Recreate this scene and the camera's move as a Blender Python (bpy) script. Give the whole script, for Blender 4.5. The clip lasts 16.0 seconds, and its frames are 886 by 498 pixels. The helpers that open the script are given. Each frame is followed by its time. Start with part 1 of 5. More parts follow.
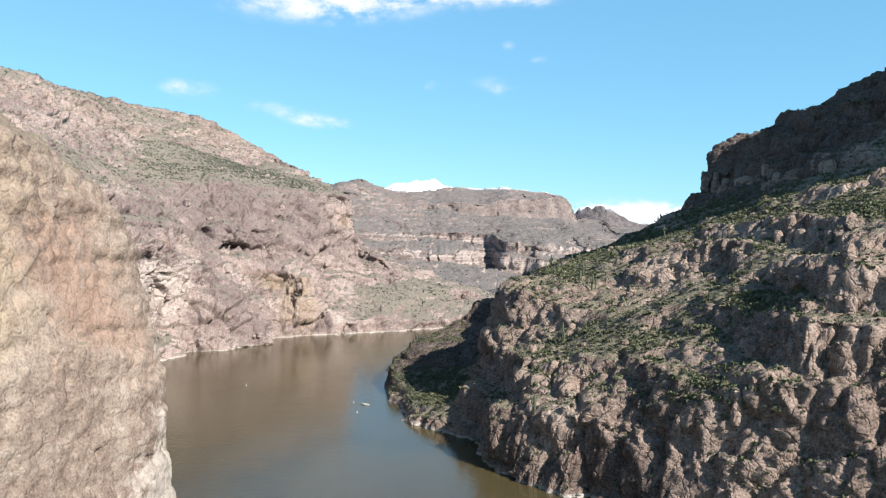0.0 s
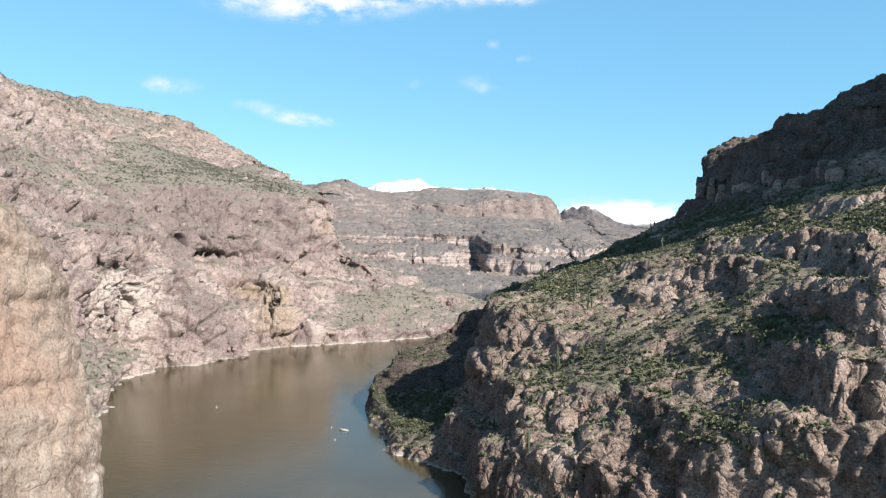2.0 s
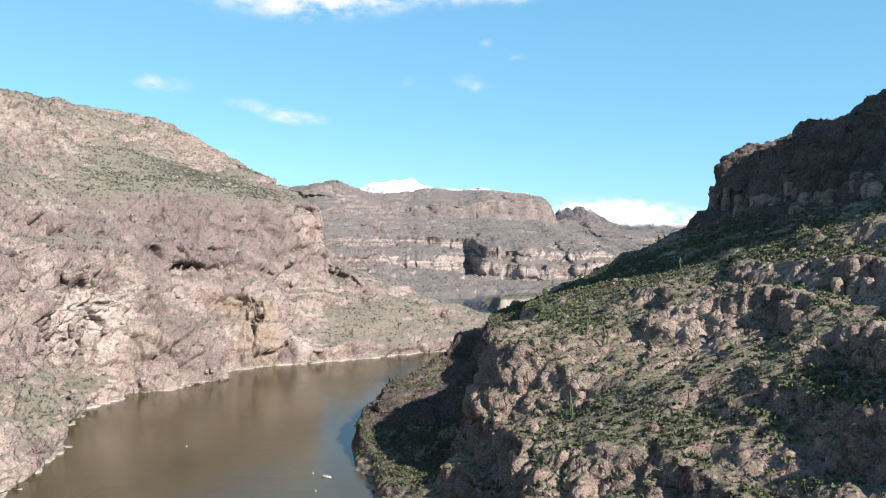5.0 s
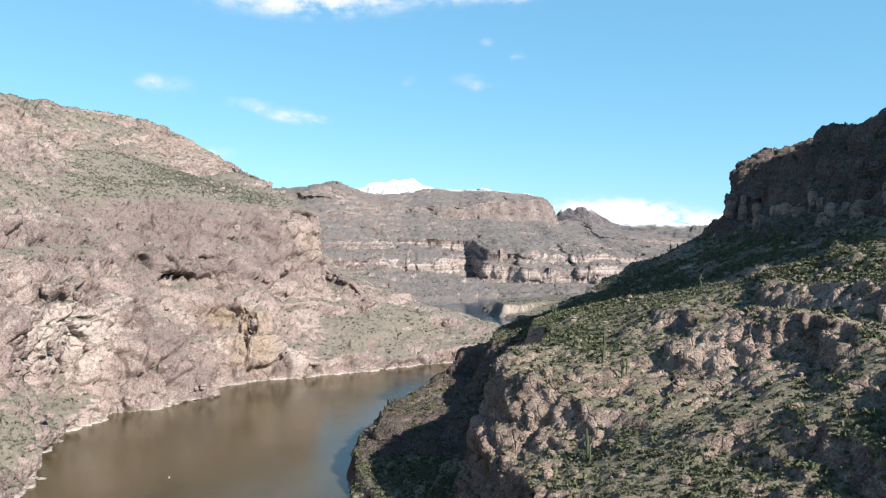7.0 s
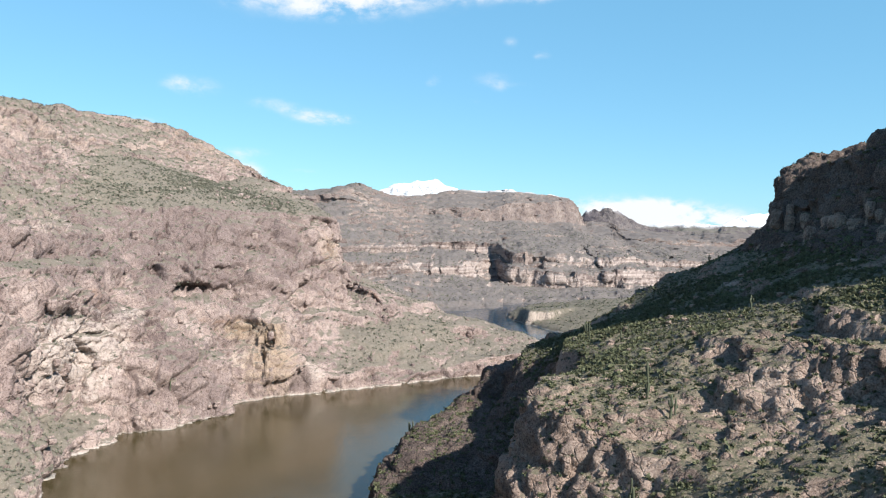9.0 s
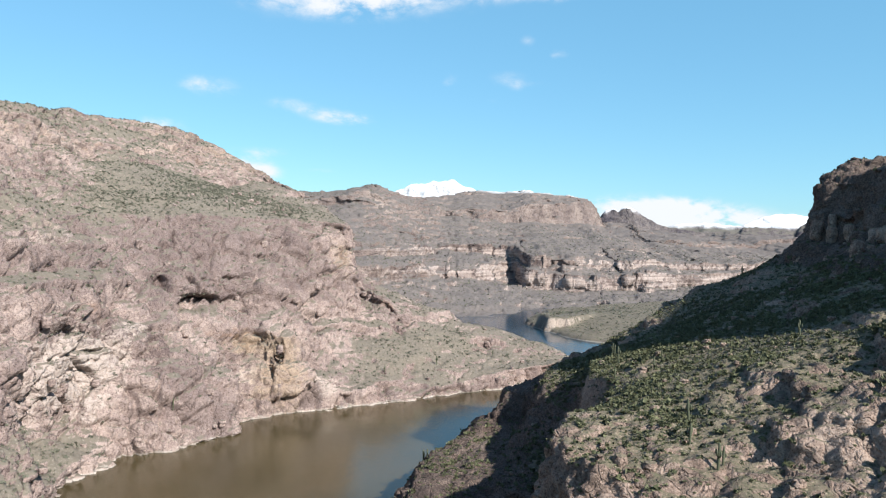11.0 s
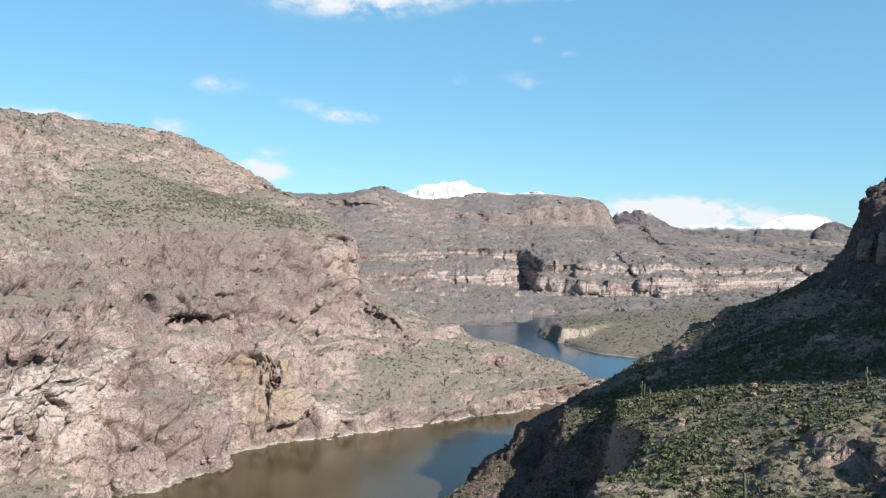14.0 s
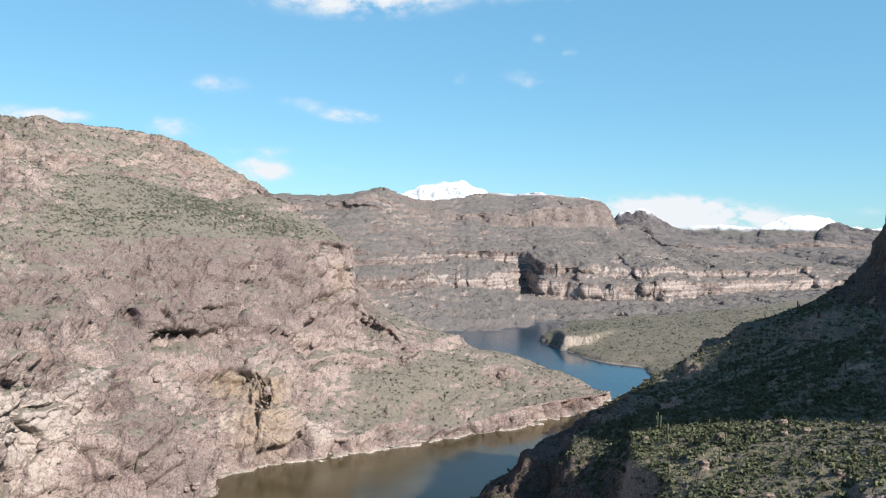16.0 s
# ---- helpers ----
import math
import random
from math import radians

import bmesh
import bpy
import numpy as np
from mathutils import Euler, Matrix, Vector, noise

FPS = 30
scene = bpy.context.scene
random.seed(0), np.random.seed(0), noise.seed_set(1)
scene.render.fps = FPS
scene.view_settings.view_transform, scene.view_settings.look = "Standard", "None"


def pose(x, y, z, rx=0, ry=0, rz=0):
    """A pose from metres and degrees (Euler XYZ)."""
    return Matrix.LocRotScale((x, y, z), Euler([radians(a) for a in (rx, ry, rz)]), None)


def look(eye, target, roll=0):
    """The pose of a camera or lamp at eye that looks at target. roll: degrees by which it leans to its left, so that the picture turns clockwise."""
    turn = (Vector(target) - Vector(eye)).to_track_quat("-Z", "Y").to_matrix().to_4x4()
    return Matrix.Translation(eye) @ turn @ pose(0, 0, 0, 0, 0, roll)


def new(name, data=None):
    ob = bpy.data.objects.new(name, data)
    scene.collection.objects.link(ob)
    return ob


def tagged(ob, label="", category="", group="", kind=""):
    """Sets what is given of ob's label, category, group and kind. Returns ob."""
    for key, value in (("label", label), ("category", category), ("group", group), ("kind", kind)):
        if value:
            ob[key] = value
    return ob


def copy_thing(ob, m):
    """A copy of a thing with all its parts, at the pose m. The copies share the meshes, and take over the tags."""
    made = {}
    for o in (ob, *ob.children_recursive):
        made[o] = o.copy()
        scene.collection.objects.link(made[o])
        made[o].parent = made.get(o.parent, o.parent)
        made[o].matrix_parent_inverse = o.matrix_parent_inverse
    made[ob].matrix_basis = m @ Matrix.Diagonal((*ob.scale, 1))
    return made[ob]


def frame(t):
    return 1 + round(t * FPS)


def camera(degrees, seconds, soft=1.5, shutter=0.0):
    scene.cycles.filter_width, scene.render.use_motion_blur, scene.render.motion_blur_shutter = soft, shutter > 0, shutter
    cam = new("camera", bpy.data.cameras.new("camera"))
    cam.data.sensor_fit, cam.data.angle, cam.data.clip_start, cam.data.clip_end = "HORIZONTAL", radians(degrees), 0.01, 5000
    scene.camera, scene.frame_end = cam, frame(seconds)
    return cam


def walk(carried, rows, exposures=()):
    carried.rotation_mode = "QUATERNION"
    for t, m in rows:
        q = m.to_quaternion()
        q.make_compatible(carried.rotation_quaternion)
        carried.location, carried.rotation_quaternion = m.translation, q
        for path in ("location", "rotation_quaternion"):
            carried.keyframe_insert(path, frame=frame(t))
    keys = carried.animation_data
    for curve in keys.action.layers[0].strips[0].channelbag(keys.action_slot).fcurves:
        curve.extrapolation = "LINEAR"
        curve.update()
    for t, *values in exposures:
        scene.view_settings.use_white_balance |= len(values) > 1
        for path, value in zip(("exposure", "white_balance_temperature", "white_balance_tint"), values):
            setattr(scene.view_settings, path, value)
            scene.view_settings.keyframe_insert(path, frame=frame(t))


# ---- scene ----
PATH = [
    (0, (0.00, 0.00, 85.31), (0.00, 100.00, 84.71), 1.40),
    (0.5, (-0.02, 6.85, 87.13), (0.49, 106.85, 86.50), 1.40),
    (1, (-0.04, 13.70, 88.96), (0.97, 113.69, 88.30), 1.40),
    (1.5, (-0.07, 20.54, 90.78), (1.42, 120.53, 90.10), 1.40),
    (2, (-0.09, 27.37, 92.61), (1.91, 127.35, 91.90), 1.40),
    (2.5, (-0.12, 34.20, 94.44), (2.32, 134.17, 93.70), 1.40),
    (3, (-0.15, 41.02, 96.27), (2.64, 140.98, 95.50), 1.40),
    (3.5, (-0.18, 47.83, 98.10), (2.74, 147.79, 97.31), 1.40),
    (4, (-0.21, 54.64, 99.93), (2.68, 154.59, 99.12), 1.40),
    (4.2, (-0.23, 57.36, 100.67), (2.68, 157.31, 99.84), 1.40),
    (6.3, (-0.38, 85.87, 108.39), (2.42, 185.82, 107.46), 1.40),
    (6.5, (-0.40, 88.57, 109.13), (2.43, 188.53, 108.18), 1.40),
    (7, (-0.44, 95.34, 110.97), (2.37, 195.30, 110.00), 1.40),
    (7.5, (-0.48, 102.10, 112.82), (2.37, 202.06, 111.82), 1.40),
    (8, (-0.53, 108.86, 114.67), (2.21, 208.81, 113.65), 1.40),
    (8.5, (-0.57, 115.60, 116.52), (1.54, 215.58, 115.47), 1.40),
    (9, (-0.62, 122.35, 118.37), (-0.90, 222.34, 117.30), 1.40),
    (9.2, (-0.64, 125.04, 119.11), (-1.76, 225.03, 118.03), 1.40),
    (11.3, (-0.86, 153.27, 126.92), (-3.42, 253.23, 125.72), 1.40),
    (11.5, (-0.88, 155.95, 127.66), (-3.54, 255.91, 126.46), 1.40),
    (12, (-0.93, 162.66, 129.53), (-3.92, 262.60, 128.30), 1.40),
    (12.5, (-0.99, 169.35, 131.39), (-4.32, 269.29, 130.14), 1.40),
    (13, (-1.05, 176.04, 133.26), (-4.72, 275.96, 131.98), 1.40),
    (13.5, (-1.11, 182.72, 135.13), (-4.82, 282.64, 133.82), 1.40),
    (14, (-1.18, 189.40, 137.00), (-4.94, 289.32, 135.67), 1.40),
    (14.5, (-1.24, 196.07, 138.87), (-5.01, 295.99, 137.51), 1.40),
    (15, (-1.31, 202.73, 140.75), (-5.11, 302.65, 139.36), 1.40),
    (15.5, (-1.37, 209.38, 142.62), (-5.20, 309.30, 141.21), 1.40),
    (16, (-1.44, 216.03, 144.50), (-5.28, 315.95, 143.07), 1.40),
]
cam = camera(60.0, 16.0, soft=1.15)
walk(cam, [(t, look(eye, target, roll)) for t, eye, target, roll in PATH],
     exposures=[(0.0, 1.0), (7.0, 0.96), (9.0, 0.91), (12.5, 0.82), (16.0, 0.76)])

# ---- daylight ----
SUN_TO = Vector((0.698, -0.716, 0.0)).normalized()
SUN_UP = radians(36.0)
sun_data = bpy.data.lights.new("sun", "SUN")
sun_data.energy, sun_data.angle, sun_data.color = 4.6, radians(0.53), (1.0, 0.95, 0.88)
sun = new("sun", sun_data)
sun.matrix_world = look((0, 0, 900), Vector((0, 0, 900)) - Vector((SUN_TO.x * math.cos(SUN_UP), SUN_TO.y * math.cos(SUN_UP), math.sin(SUN_UP))))


def link(nt, a, b):
    nt.links.new(a, b)


def math_node(nt, op, a, b=0.0, c=0.0, clamp=False):
    n = nt.nodes.new("ShaderNodeMath")
    n.operation, n.use_clamp = op, clamp
    for i, v in enumerate((a, b, c)):
        if isinstance(v, (int, float)):
            n.inputs[i].default_value = v
        else:
            link(nt, v, n.inputs[i])
    return n.outputs[0]


def mix_colour(nt, fac, a, b, blend="MIX"):
    n = nt.nodes.new("ShaderNodeMix")
    n.data_type, n.blend_type = "RGBA", blend
    for i, v in ((0, fac), (6, a), (7, b)):
        if isinstance(v, (int, float)):
            n.inputs[i].default_value = v
        elif isinstance(v, tuple):
            n.inputs[i].default_value = (*v, 1.0)
        else:
            link(nt, v, n.inputs[i])
    return n.outputs[2]


def noise_node(nt, vec, scale, detail=4.0, rough=0.55, distort=0.0):
    n = nt.nodes.new("ShaderNodeTexNoise")
    n.inputs["Scale"].default_value, n.inputs["Detail"].default_value = scale, detail
    n.inputs["Roughness"].default_value, n.inputs["Distortion"].default_value = rough, distort
    link(nt, vec, n.inputs["Vector"])
    return n.outputs["Fac"]


def smooth(nt, x, lo, hi):
    n = nt.nodes.new("ShaderNodeMapRange")
    n.interpolation_type = "SMOOTHSTEP"
    n.inputs[1].default_value, n.inputs[2].default_value = lo, hi
    link(nt, x, n.inputs[0])
    return n.outputs[0]


def stretch(nt, vec, x, y, z):
    n = nt.nodes.new("ShaderNodeMapping")
    n.inputs["Scale"].default_value = (x, y, z)
    link(nt, vec, n.inputs["Vector"])
    return n.outputs[0]


world = bpy.data.worlds.new("sky")
scene.world = world
world.use_nodes = True
wt = world.node_tree
wt.nodes.clear()
sky = wt.nodes.new("ShaderNodeTexSky")
sky.sky_type, sky.sun_disc = "NISHITA", False
sky.sun_elevation, sky.sun_rotation = SUN_UP, math.atan2(SUN_TO.x, SUN_TO.y)
sky.altitude, sky.air_density, sky.dust_density, sky.ozone_density = 500, 1.0, 0.4, 1.6
where = wt.nodes.new("ShaderNodeTexCoord").outputs["Generated"]
apart = wt.nodes.new("ShaderNodeSeparateXYZ")
link(wt, where, apart.inputs[0])
ahead = math_node(wt, "MAXIMUM", apart.outputs[1], 0.02)
east, rise = math_node(wt, "DIVIDE", apart.outputs[0], ahead), math_node(wt, "DIVIDE", apart.outputs[2], ahead)
wisp = noise_node(wt, stretch(wt, where, 1, 1, 2.0), 14.0, 8.0, 0.6, 0.35)
fine_wisp = noise_node(wt, stretch(wt, where, 1, 1, 1.8), 46.0, 5.0, 0.6)
# clouds: direction east and up, their half sizes, thickness
CLOUDS = [
    (-0.172, 0.312, 0.090, 0.022, 0.62), (-0.077, 0.322, 0.085, 0.021, 0.62), (0.004, 0.325, 0.066, 0.013, 0.55), (-0.253, 0.318, 0.044, 0.013, 0.45),
    (-0.150, 0.296, 0.052, 0.012, 0.55), (0.107, 0.319, 0.029, 0.010, 0.45), (0.077, 0.327, 0.044, 0.009, 0.5),
    (-0.145, 0.154, 0.028, 0.007, 0.75), (-0.178, 0.158, 0.027, 0.007, 0.62), (-0.213, 0.168, 0.025, 0.007, 0.42), (-0.241, 0.175, 0.021, 0.006, 0.34),
    (-0.324, 0.191, 0.032, 0.012, 0.42), (-0.354, 0.199, 0.022, 0.009, 0.36),
    (-0.017, 0.211, 0.010, 0.007, 0.34), (-0.025, 0.203, 0.006, 0.004, 0.30), (0.079, 0.260, 0.009, 0.007, 0.30), (0.122, 0.247, 0.010, 0.006, 0.36), (0.113, 0.242, 0.006, 0.004, 0.26),
    (0.056, 0.211, 0.024, 0.009, 0.30), (0.066, 0.202, 0.010, 0.006, 0.24), (0.033, 0.181, 0.009, 0.004, 0.24), (0.095, 0.205, 0.020, 0.004, 0.20),
    (0.183, 0.052, 0.037, 0.010, 0.8), (0.234, 0.050, 0.044, 0.012, 0.9), (0.288, 0.055, 0.037, 0.009, 0.75), (0.264, 0.032, 0.081, 0.013, 1.4), (0.328, 0.042, 0.052, 0.012, 0.95),
    (0.371, 0.032, 0.044, 0.008, 0.9), (0.435, 0.043, 0.022, 0.004, 0.3), (0.499, 0.047, 0.029, 0.006, 0.35),
    (-0.602, 0.152, 0.048, 0.011, 0.9), (-0.548, 0.148, 0.040, 0.009, 0.8), (-0.404, 0.147, 0.029, 0.007, 0.42), (-0.381, 0.131, 0.025, 0.009, 0.42), (-0.411, 0.138, 0.022, 0.010, 0.34),
    (-0.305, 0.108, 0.029, 0.006, 0.42), (-0.260, 0.109, 0.025, 0.006, 0.42), (-0.289, 0.092, 0.034, 0.009, 0.8), (-0.304, 0.075, 0.032, 0.011, 0.95), (-0.267, 0.081, 0.022, 0.007, 0.7),
    (-0.183, 0.087, 0.017, 0.003, 0.5), (-0.043, 0.068, 0.037, 0.008, 0.5),
]
thick = None
for u, v, su, sv, amount in CLOUDS:
    du = math_node(wt, "MULTIPLY", math_node(wt, "SUBTRACT", east, u), 1.0 / su)
    dv = math_node(wt, "MULTIPLY", math_node(wt, "SUBTRACT", rise, v), 1.0 / sv)
    far = math_node(wt, "ADD", math_node(wt, "MULTIPLY", du, du), math_node(wt, "MULTIPLY", dv, dv))
    lump = math_node(wt, "MULTIPLY", math_node(wt, "EXPONENT", math_node(wt, "MULTIPLY", far, -0.8)), amount)
    thick = lump if thick is None else math_node(wt, "ADD", thick, lump)
thick = math_node(wt, "MULTIPLY", thick, smooth(wt, apart.outputs[1], 0.05, 0.3))
# thin scattered cloud over the rest of the sky, out of the valley's view
rest = math_node(wt, "MULTIPLY", smooth(wt, noise_node(wt, where, 3.1, 6.0, 0.6), 0.56, 0.75), smooth(wt, math_node(wt, "MULTIPLY", apart.outputs[1], -1.0), -0.2, 0.4))
ragged = math_node(wt, "ADD", math_node(wt, "MULTIPLY", wisp, 1.5), math_node(wt, "MULTIPLY", fine_wisp, 0.7))
torn = math_node(wt, "MAXIMUM", math_node(wt, "MULTIPLY_ADD", math_node(wt, "SUBTRACT", ragged, 1.1), 3.4, 1.05), 0.0)
cover = smooth(wt, math_node(wt, "ADD", math_node(wt, "MULTIPLY", thick, torn), math_node(wt, "MULTIPLY", rest, 0.12)), 0.06, 1.45)
hazy = math_node(wt, "MULTIPLY_ADD", smooth(wt, apart.outputs[2], 0.30, 0.54), -0.52, 0.52)
clear_sky = mix_colour(wt, hazy, mix_colour(wt, 1.0, sky.outputs[0], (0.80, 1.03, 1.04), "MULTIPLY"), (1.10, 3.25, 5.2))
sky_tone = mix_colour(wt, cover, clear_sky, (5.5, 5.75, 6.05))
back = wt.nodes.new("ShaderNodeBackground")
back.inputs["Strength"].default_value = 0.094
link(wt, sky_tone, back.inputs["Color"])
link(wt, back.outputs[0], wt.nodes.new("ShaderNodeOutputWorld").inputs["Surface"])



# ---- materials ----
def material(name):
    m = bpy.data.materials.new(name)
    m.use_nodes = True
    nt = m.node_tree
    bsdf = nt.nodes["Principled BSDF"]
    return m, nt, bsdf


def place(nt):
    return nt.nodes.new("ShaderNodeNewGeometry").outputs["Position"]


def ramp(nt, fac, stops):
    n = nt.nodes.new("ShaderNodeValToRGB")
    while len(n.color_ramp.elements) < len(stops):
        n.color_ramp.elements.new(0.5)
    for e, (pos, col) in zip(n.color_ramp.elements, stops):
        e.position, e.color = pos, (*col, 1.0)
    link(nt, fac, n.inputs[0])
    return n.outputs[0]


def attribute(nt, name):
    n = nt.nodes.new("ShaderNodeAttribute")
    n.attribute_name = name
    return n.outputs["Fac"]


def rock_material(name, stops, pale, soil, scrub, size=1.0, slope=(0.55, 0.8), scrub_amount=0.5, ring=0.0, relief=0.5, streak=0.3, snow=None, dots=0.0, contrast=1.5, pits=1.0, stain_tone=1.0, varnish_and_shade=0.0, varnish_and_shade_tone=(0.18, 0.142, 0.135), runs=0.0, rubble=0.8, facets=0.2, cracks=0.55, strata=0.0, spots=0.85, joint_depth=1.3):
    """Weathered volcanic rock: tones in patches, vertical stains, pale washes, soil and dry scrub where the ground is gentle."""
    m, nt, bsdf = material(name)
    p = place(nt)
    big = noise_node(nt, p, 0.022 / size, 5.0, 0.6, 0.4)
    mid = noise_node(nt, stretch(nt, p, 1, 1, 1.6), 0.16 / size, 6.0, 0.62, 0.3)
    fine = noise_node(nt, p, 1.1 / size, 6.0, 0.68)
    tone = math_node(nt, "ADD", math_node(nt, "MULTIPLY", big, 0.5), math_node(nt, "ADD", math_node(nt, "MULTIPLY", mid, 0.40), math_node(nt, "MULTIPLY", fine, 0.42)))
    tone = math_node(nt, "MULTIPLY_ADD", math_node(nt, "SUBTRACT", tone, 0.66), contrast, 0.55)
    col = ramp(nt, tone, stops)
    # pale washed rock
    wash = smooth(nt, math_node(nt, "ADD", attribute(nt, "pale"), math_node(nt, "MULTIPLY", math_node(nt, "SUBTRACT", mid, 0.5), 1.6)), 0.35, 0.75)
    col = mix_colour(nt, math_node(nt, "MULTIPLY", wash, 0.85), col, pale)
    # ochre lichen and iron stain
    ochre = smooth(nt, math_node(nt, "ADD", attribute(nt, "ochre"), math_node(nt, "MULTIPLY", math_node(nt, "SUBTRACT", mid, 0.5), 1.4)), 0.3, 1.05)
    col = mix_colour(nt, math_node(nt, "MULTIPLY", ochre, 0.55 * stain_tone), col, (0.355, 0.265, 0.16))
    # rust red
    rust = smooth(nt, math_node(nt, "ADD", attribute(nt, "rust"), math_node(nt, "MULTIPLY", math_node(nt, "SUBTRACT", mid, 0.5), 1.4)), 0.4, 0.85)
    col = mix_colour(nt, math_node(nt, "MULTIPLY", rust, 0.6 * stain_tone), col, (0.275, 0.165, 0.118))
    if varnish_and_shade:
        # dark coat in broad torn patches: desert varnish, on the hillside painted shade
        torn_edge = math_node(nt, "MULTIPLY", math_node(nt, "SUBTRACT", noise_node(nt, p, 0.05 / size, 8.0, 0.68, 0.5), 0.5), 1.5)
        coat = smooth(nt, math_node(nt, "ADD", attribute(nt, "varnish_and_shade"), torn_edge), 0.15, 0.60)
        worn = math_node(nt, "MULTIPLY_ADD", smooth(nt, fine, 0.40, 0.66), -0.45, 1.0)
        col = mix_colour(nt, math_node(nt, "MULTIPLY", math_node(nt, "MULTIPLY", coat, varnish_and_shade), worn), col, varnish_and_shade_tone)
    if runs:
        # pale mineral runs
        run = smooth(nt, noise_node(nt, stretch(nt, p, 1.0, 1.0, 0.05), 0.42, 4.0, 0.55, 0.5), 0.53, 0.68)
        col = mix_colour(nt, math_node(nt, "MULTIPLY", run, runs), col, (0.46, 0.40, 0.35))
    # water stains run down the faces
    stain = smooth(nt, noise_node(nt, stretch(nt, p, 0.5, 0.5, 0.045), 1.0 / size, 5.0, 0.6), 0.5, 0.72)
    col = mix_colour(nt, math_node(nt, "MULTIPLY", stain, streak), col, mix_colour(nt, 1.0, col, (0.42, 0.38, 0.38), "MULTIPLY"))
    crack = smooth(nt, fine, 0.36, 0.46)
    col = mix_colour(nt, math_node(nt, "MULTIPLY_ADD", crack, pits, 1.0 - pits), mix_colour(nt, 1.0, col, (0.55, 0.52, 0.5), "MULTIPLY"), col)
    # broken faces: each block keeps a tone of its own
    if facets:
        block = nt.nodes.new("ShaderNodeTexVoronoi")
        block.inputs["Scale"].default_value = 0.42 / size
        bend = nt.nodes.new("ShaderNodeVectorMath")
        bend.operation = "MULTIPLY_ADD"
        bn = nt.nodes.new("ShaderNodeTexNoise")
        bn.inputs["Scale"].default_value, bn.inputs["Detail"].default_value = 0.5 / size, 3.0
        link(nt, p, bn.inputs["Vector"])
        link(nt, bn.outputs["Color"], bend.inputs[0])
        bend.inputs[1].default_value = (2.2 * size,) * 3
        link(nt, stretch(nt, p, 1, 1, 0.6), bend.inputs[2])
        link(nt, bend.outputs[0], block.inputs["Vector"])
        tint = nt.nodes.new("ShaderNodeSeparateXYZ")
        link(nt, block.outputs["Color"], tint.inputs[0])
        tint = tint.outputs[0]
        col = mix_colour(nt, math_node(nt, "MULTIPLY", tint, facets), col, mix_colour(nt, 1.0, col, (0.50, 0.46, 0.45), "MULTIPLY"))
    if strata:
        # beds of paler and darker rock, level and of uneven thickness
        beds = noise_node(nt, stretch(nt, p, 0.02, 0.02, 1.0), 0.55 / size, 5.0, 0.7, 0.15)
        height = nt.nodes.new("ShaderNodeSeparateXYZ")
        link(nt, p, height.inputs[0])
        bedded = math_node(nt, "MULTIPLY", math_node(nt, "SUBTRACT", 1.0, smooth(nt, height.outputs[2], 125.0, 165.0)), strata)
        col = mix_colour(nt, math_node(nt, "MULTIPLY", math_node(nt, "SUBTRACT", 1.0, smooth(nt, beds, 0.40, 0.60)), bedded), col, mix_colour(nt, 1.0, col, (0.50, 0.45, 0.43), "MULTIPLY"))
        col = mix_colour(nt, math_node(nt, "MULTIPLY", math_node(nt, "MULTIPLY", smooth(nt, beds, 0.54, 0.66), 0.6), bedded), col, pale)
    if cracks:
        # dark joint lines: the shade inside cracks painted into the colour
        split = nt.nodes.new("ShaderNodeTexVoronoi")
        split.feature = "DISTANCE_TO_EDGE"
        split.inputs["Scale"].default_value = 0.17 / size
        sway = nt.nodes.new("ShaderNodeVectorMath")
        sway.operation = "MULTIPLY_ADD"
        sn = nt.nodes.new("ShaderNodeTexNoise")
        sn.inputs["Scale"].default_value, sn.inputs["Detail"].default_value = 0.20 / size, 5.0
        link(nt, p, sn.inputs["Vector"])
        link(nt, sn.outputs["Color"], sway.inputs[0])
        sway.inputs[1].default_value = (7.0 * size,) * 3
        link(nt, stretch(nt, p, 1, 1, 0.5), sway.inputs[2])
        link(nt, sway.outputs[0], split.inputs["Vector"])
        line = math_node(nt, "MULTIPLY", math_node(nt, "SUBTRACT", 1.0, smooth(nt, split.outputs["Distance"], 0.0, 0.055)), smooth(nt, mid, 0.50, 0.62))
        col = mix_colour(nt, math_node(nt, "MULTIPLY", line, cracks), col, mix_colour(nt, 1.0, col, (0.30, 0.27, 0.26), "MULTIPLY"))
    # gentle ground: soil and dry scrub
    normal = nt.nodes.new("ShaderNodeSeparateXYZ")
    link(nt, nt.nodes.new("ShaderNodeNewGeometry").outputs["Normal"], normal.inputs[0])
    flat = smooth(nt, math_node(nt, "ADD", math_node(nt, "ADD", normal.outputs[2], attribute(nt, "scrub")), math_node(nt, "MULTIPLY", math_node(nt, "SUBTRACT", mid, 0.5), 0.7)), *slope)
    clumps = noise_node(nt, p, 0.55 / size, 4.0, 0.7)
    ground = mix_colour(nt, math_node(nt, "MULTIPLY", smooth(nt, clumps, 0.42, 0.6), scrub_amount), soil, scrub)
    ground = mix_colour(nt, fine, mix_colour(nt, 1.0, ground, (0.6, 0.6, 0.6), "MULTIPLY"), mix_colour(nt, 1.0, ground, (1.25, 1.22, 1.18), "MULTIPLY"))
    # loose stones of many sizes, pale and dark
    stones = []
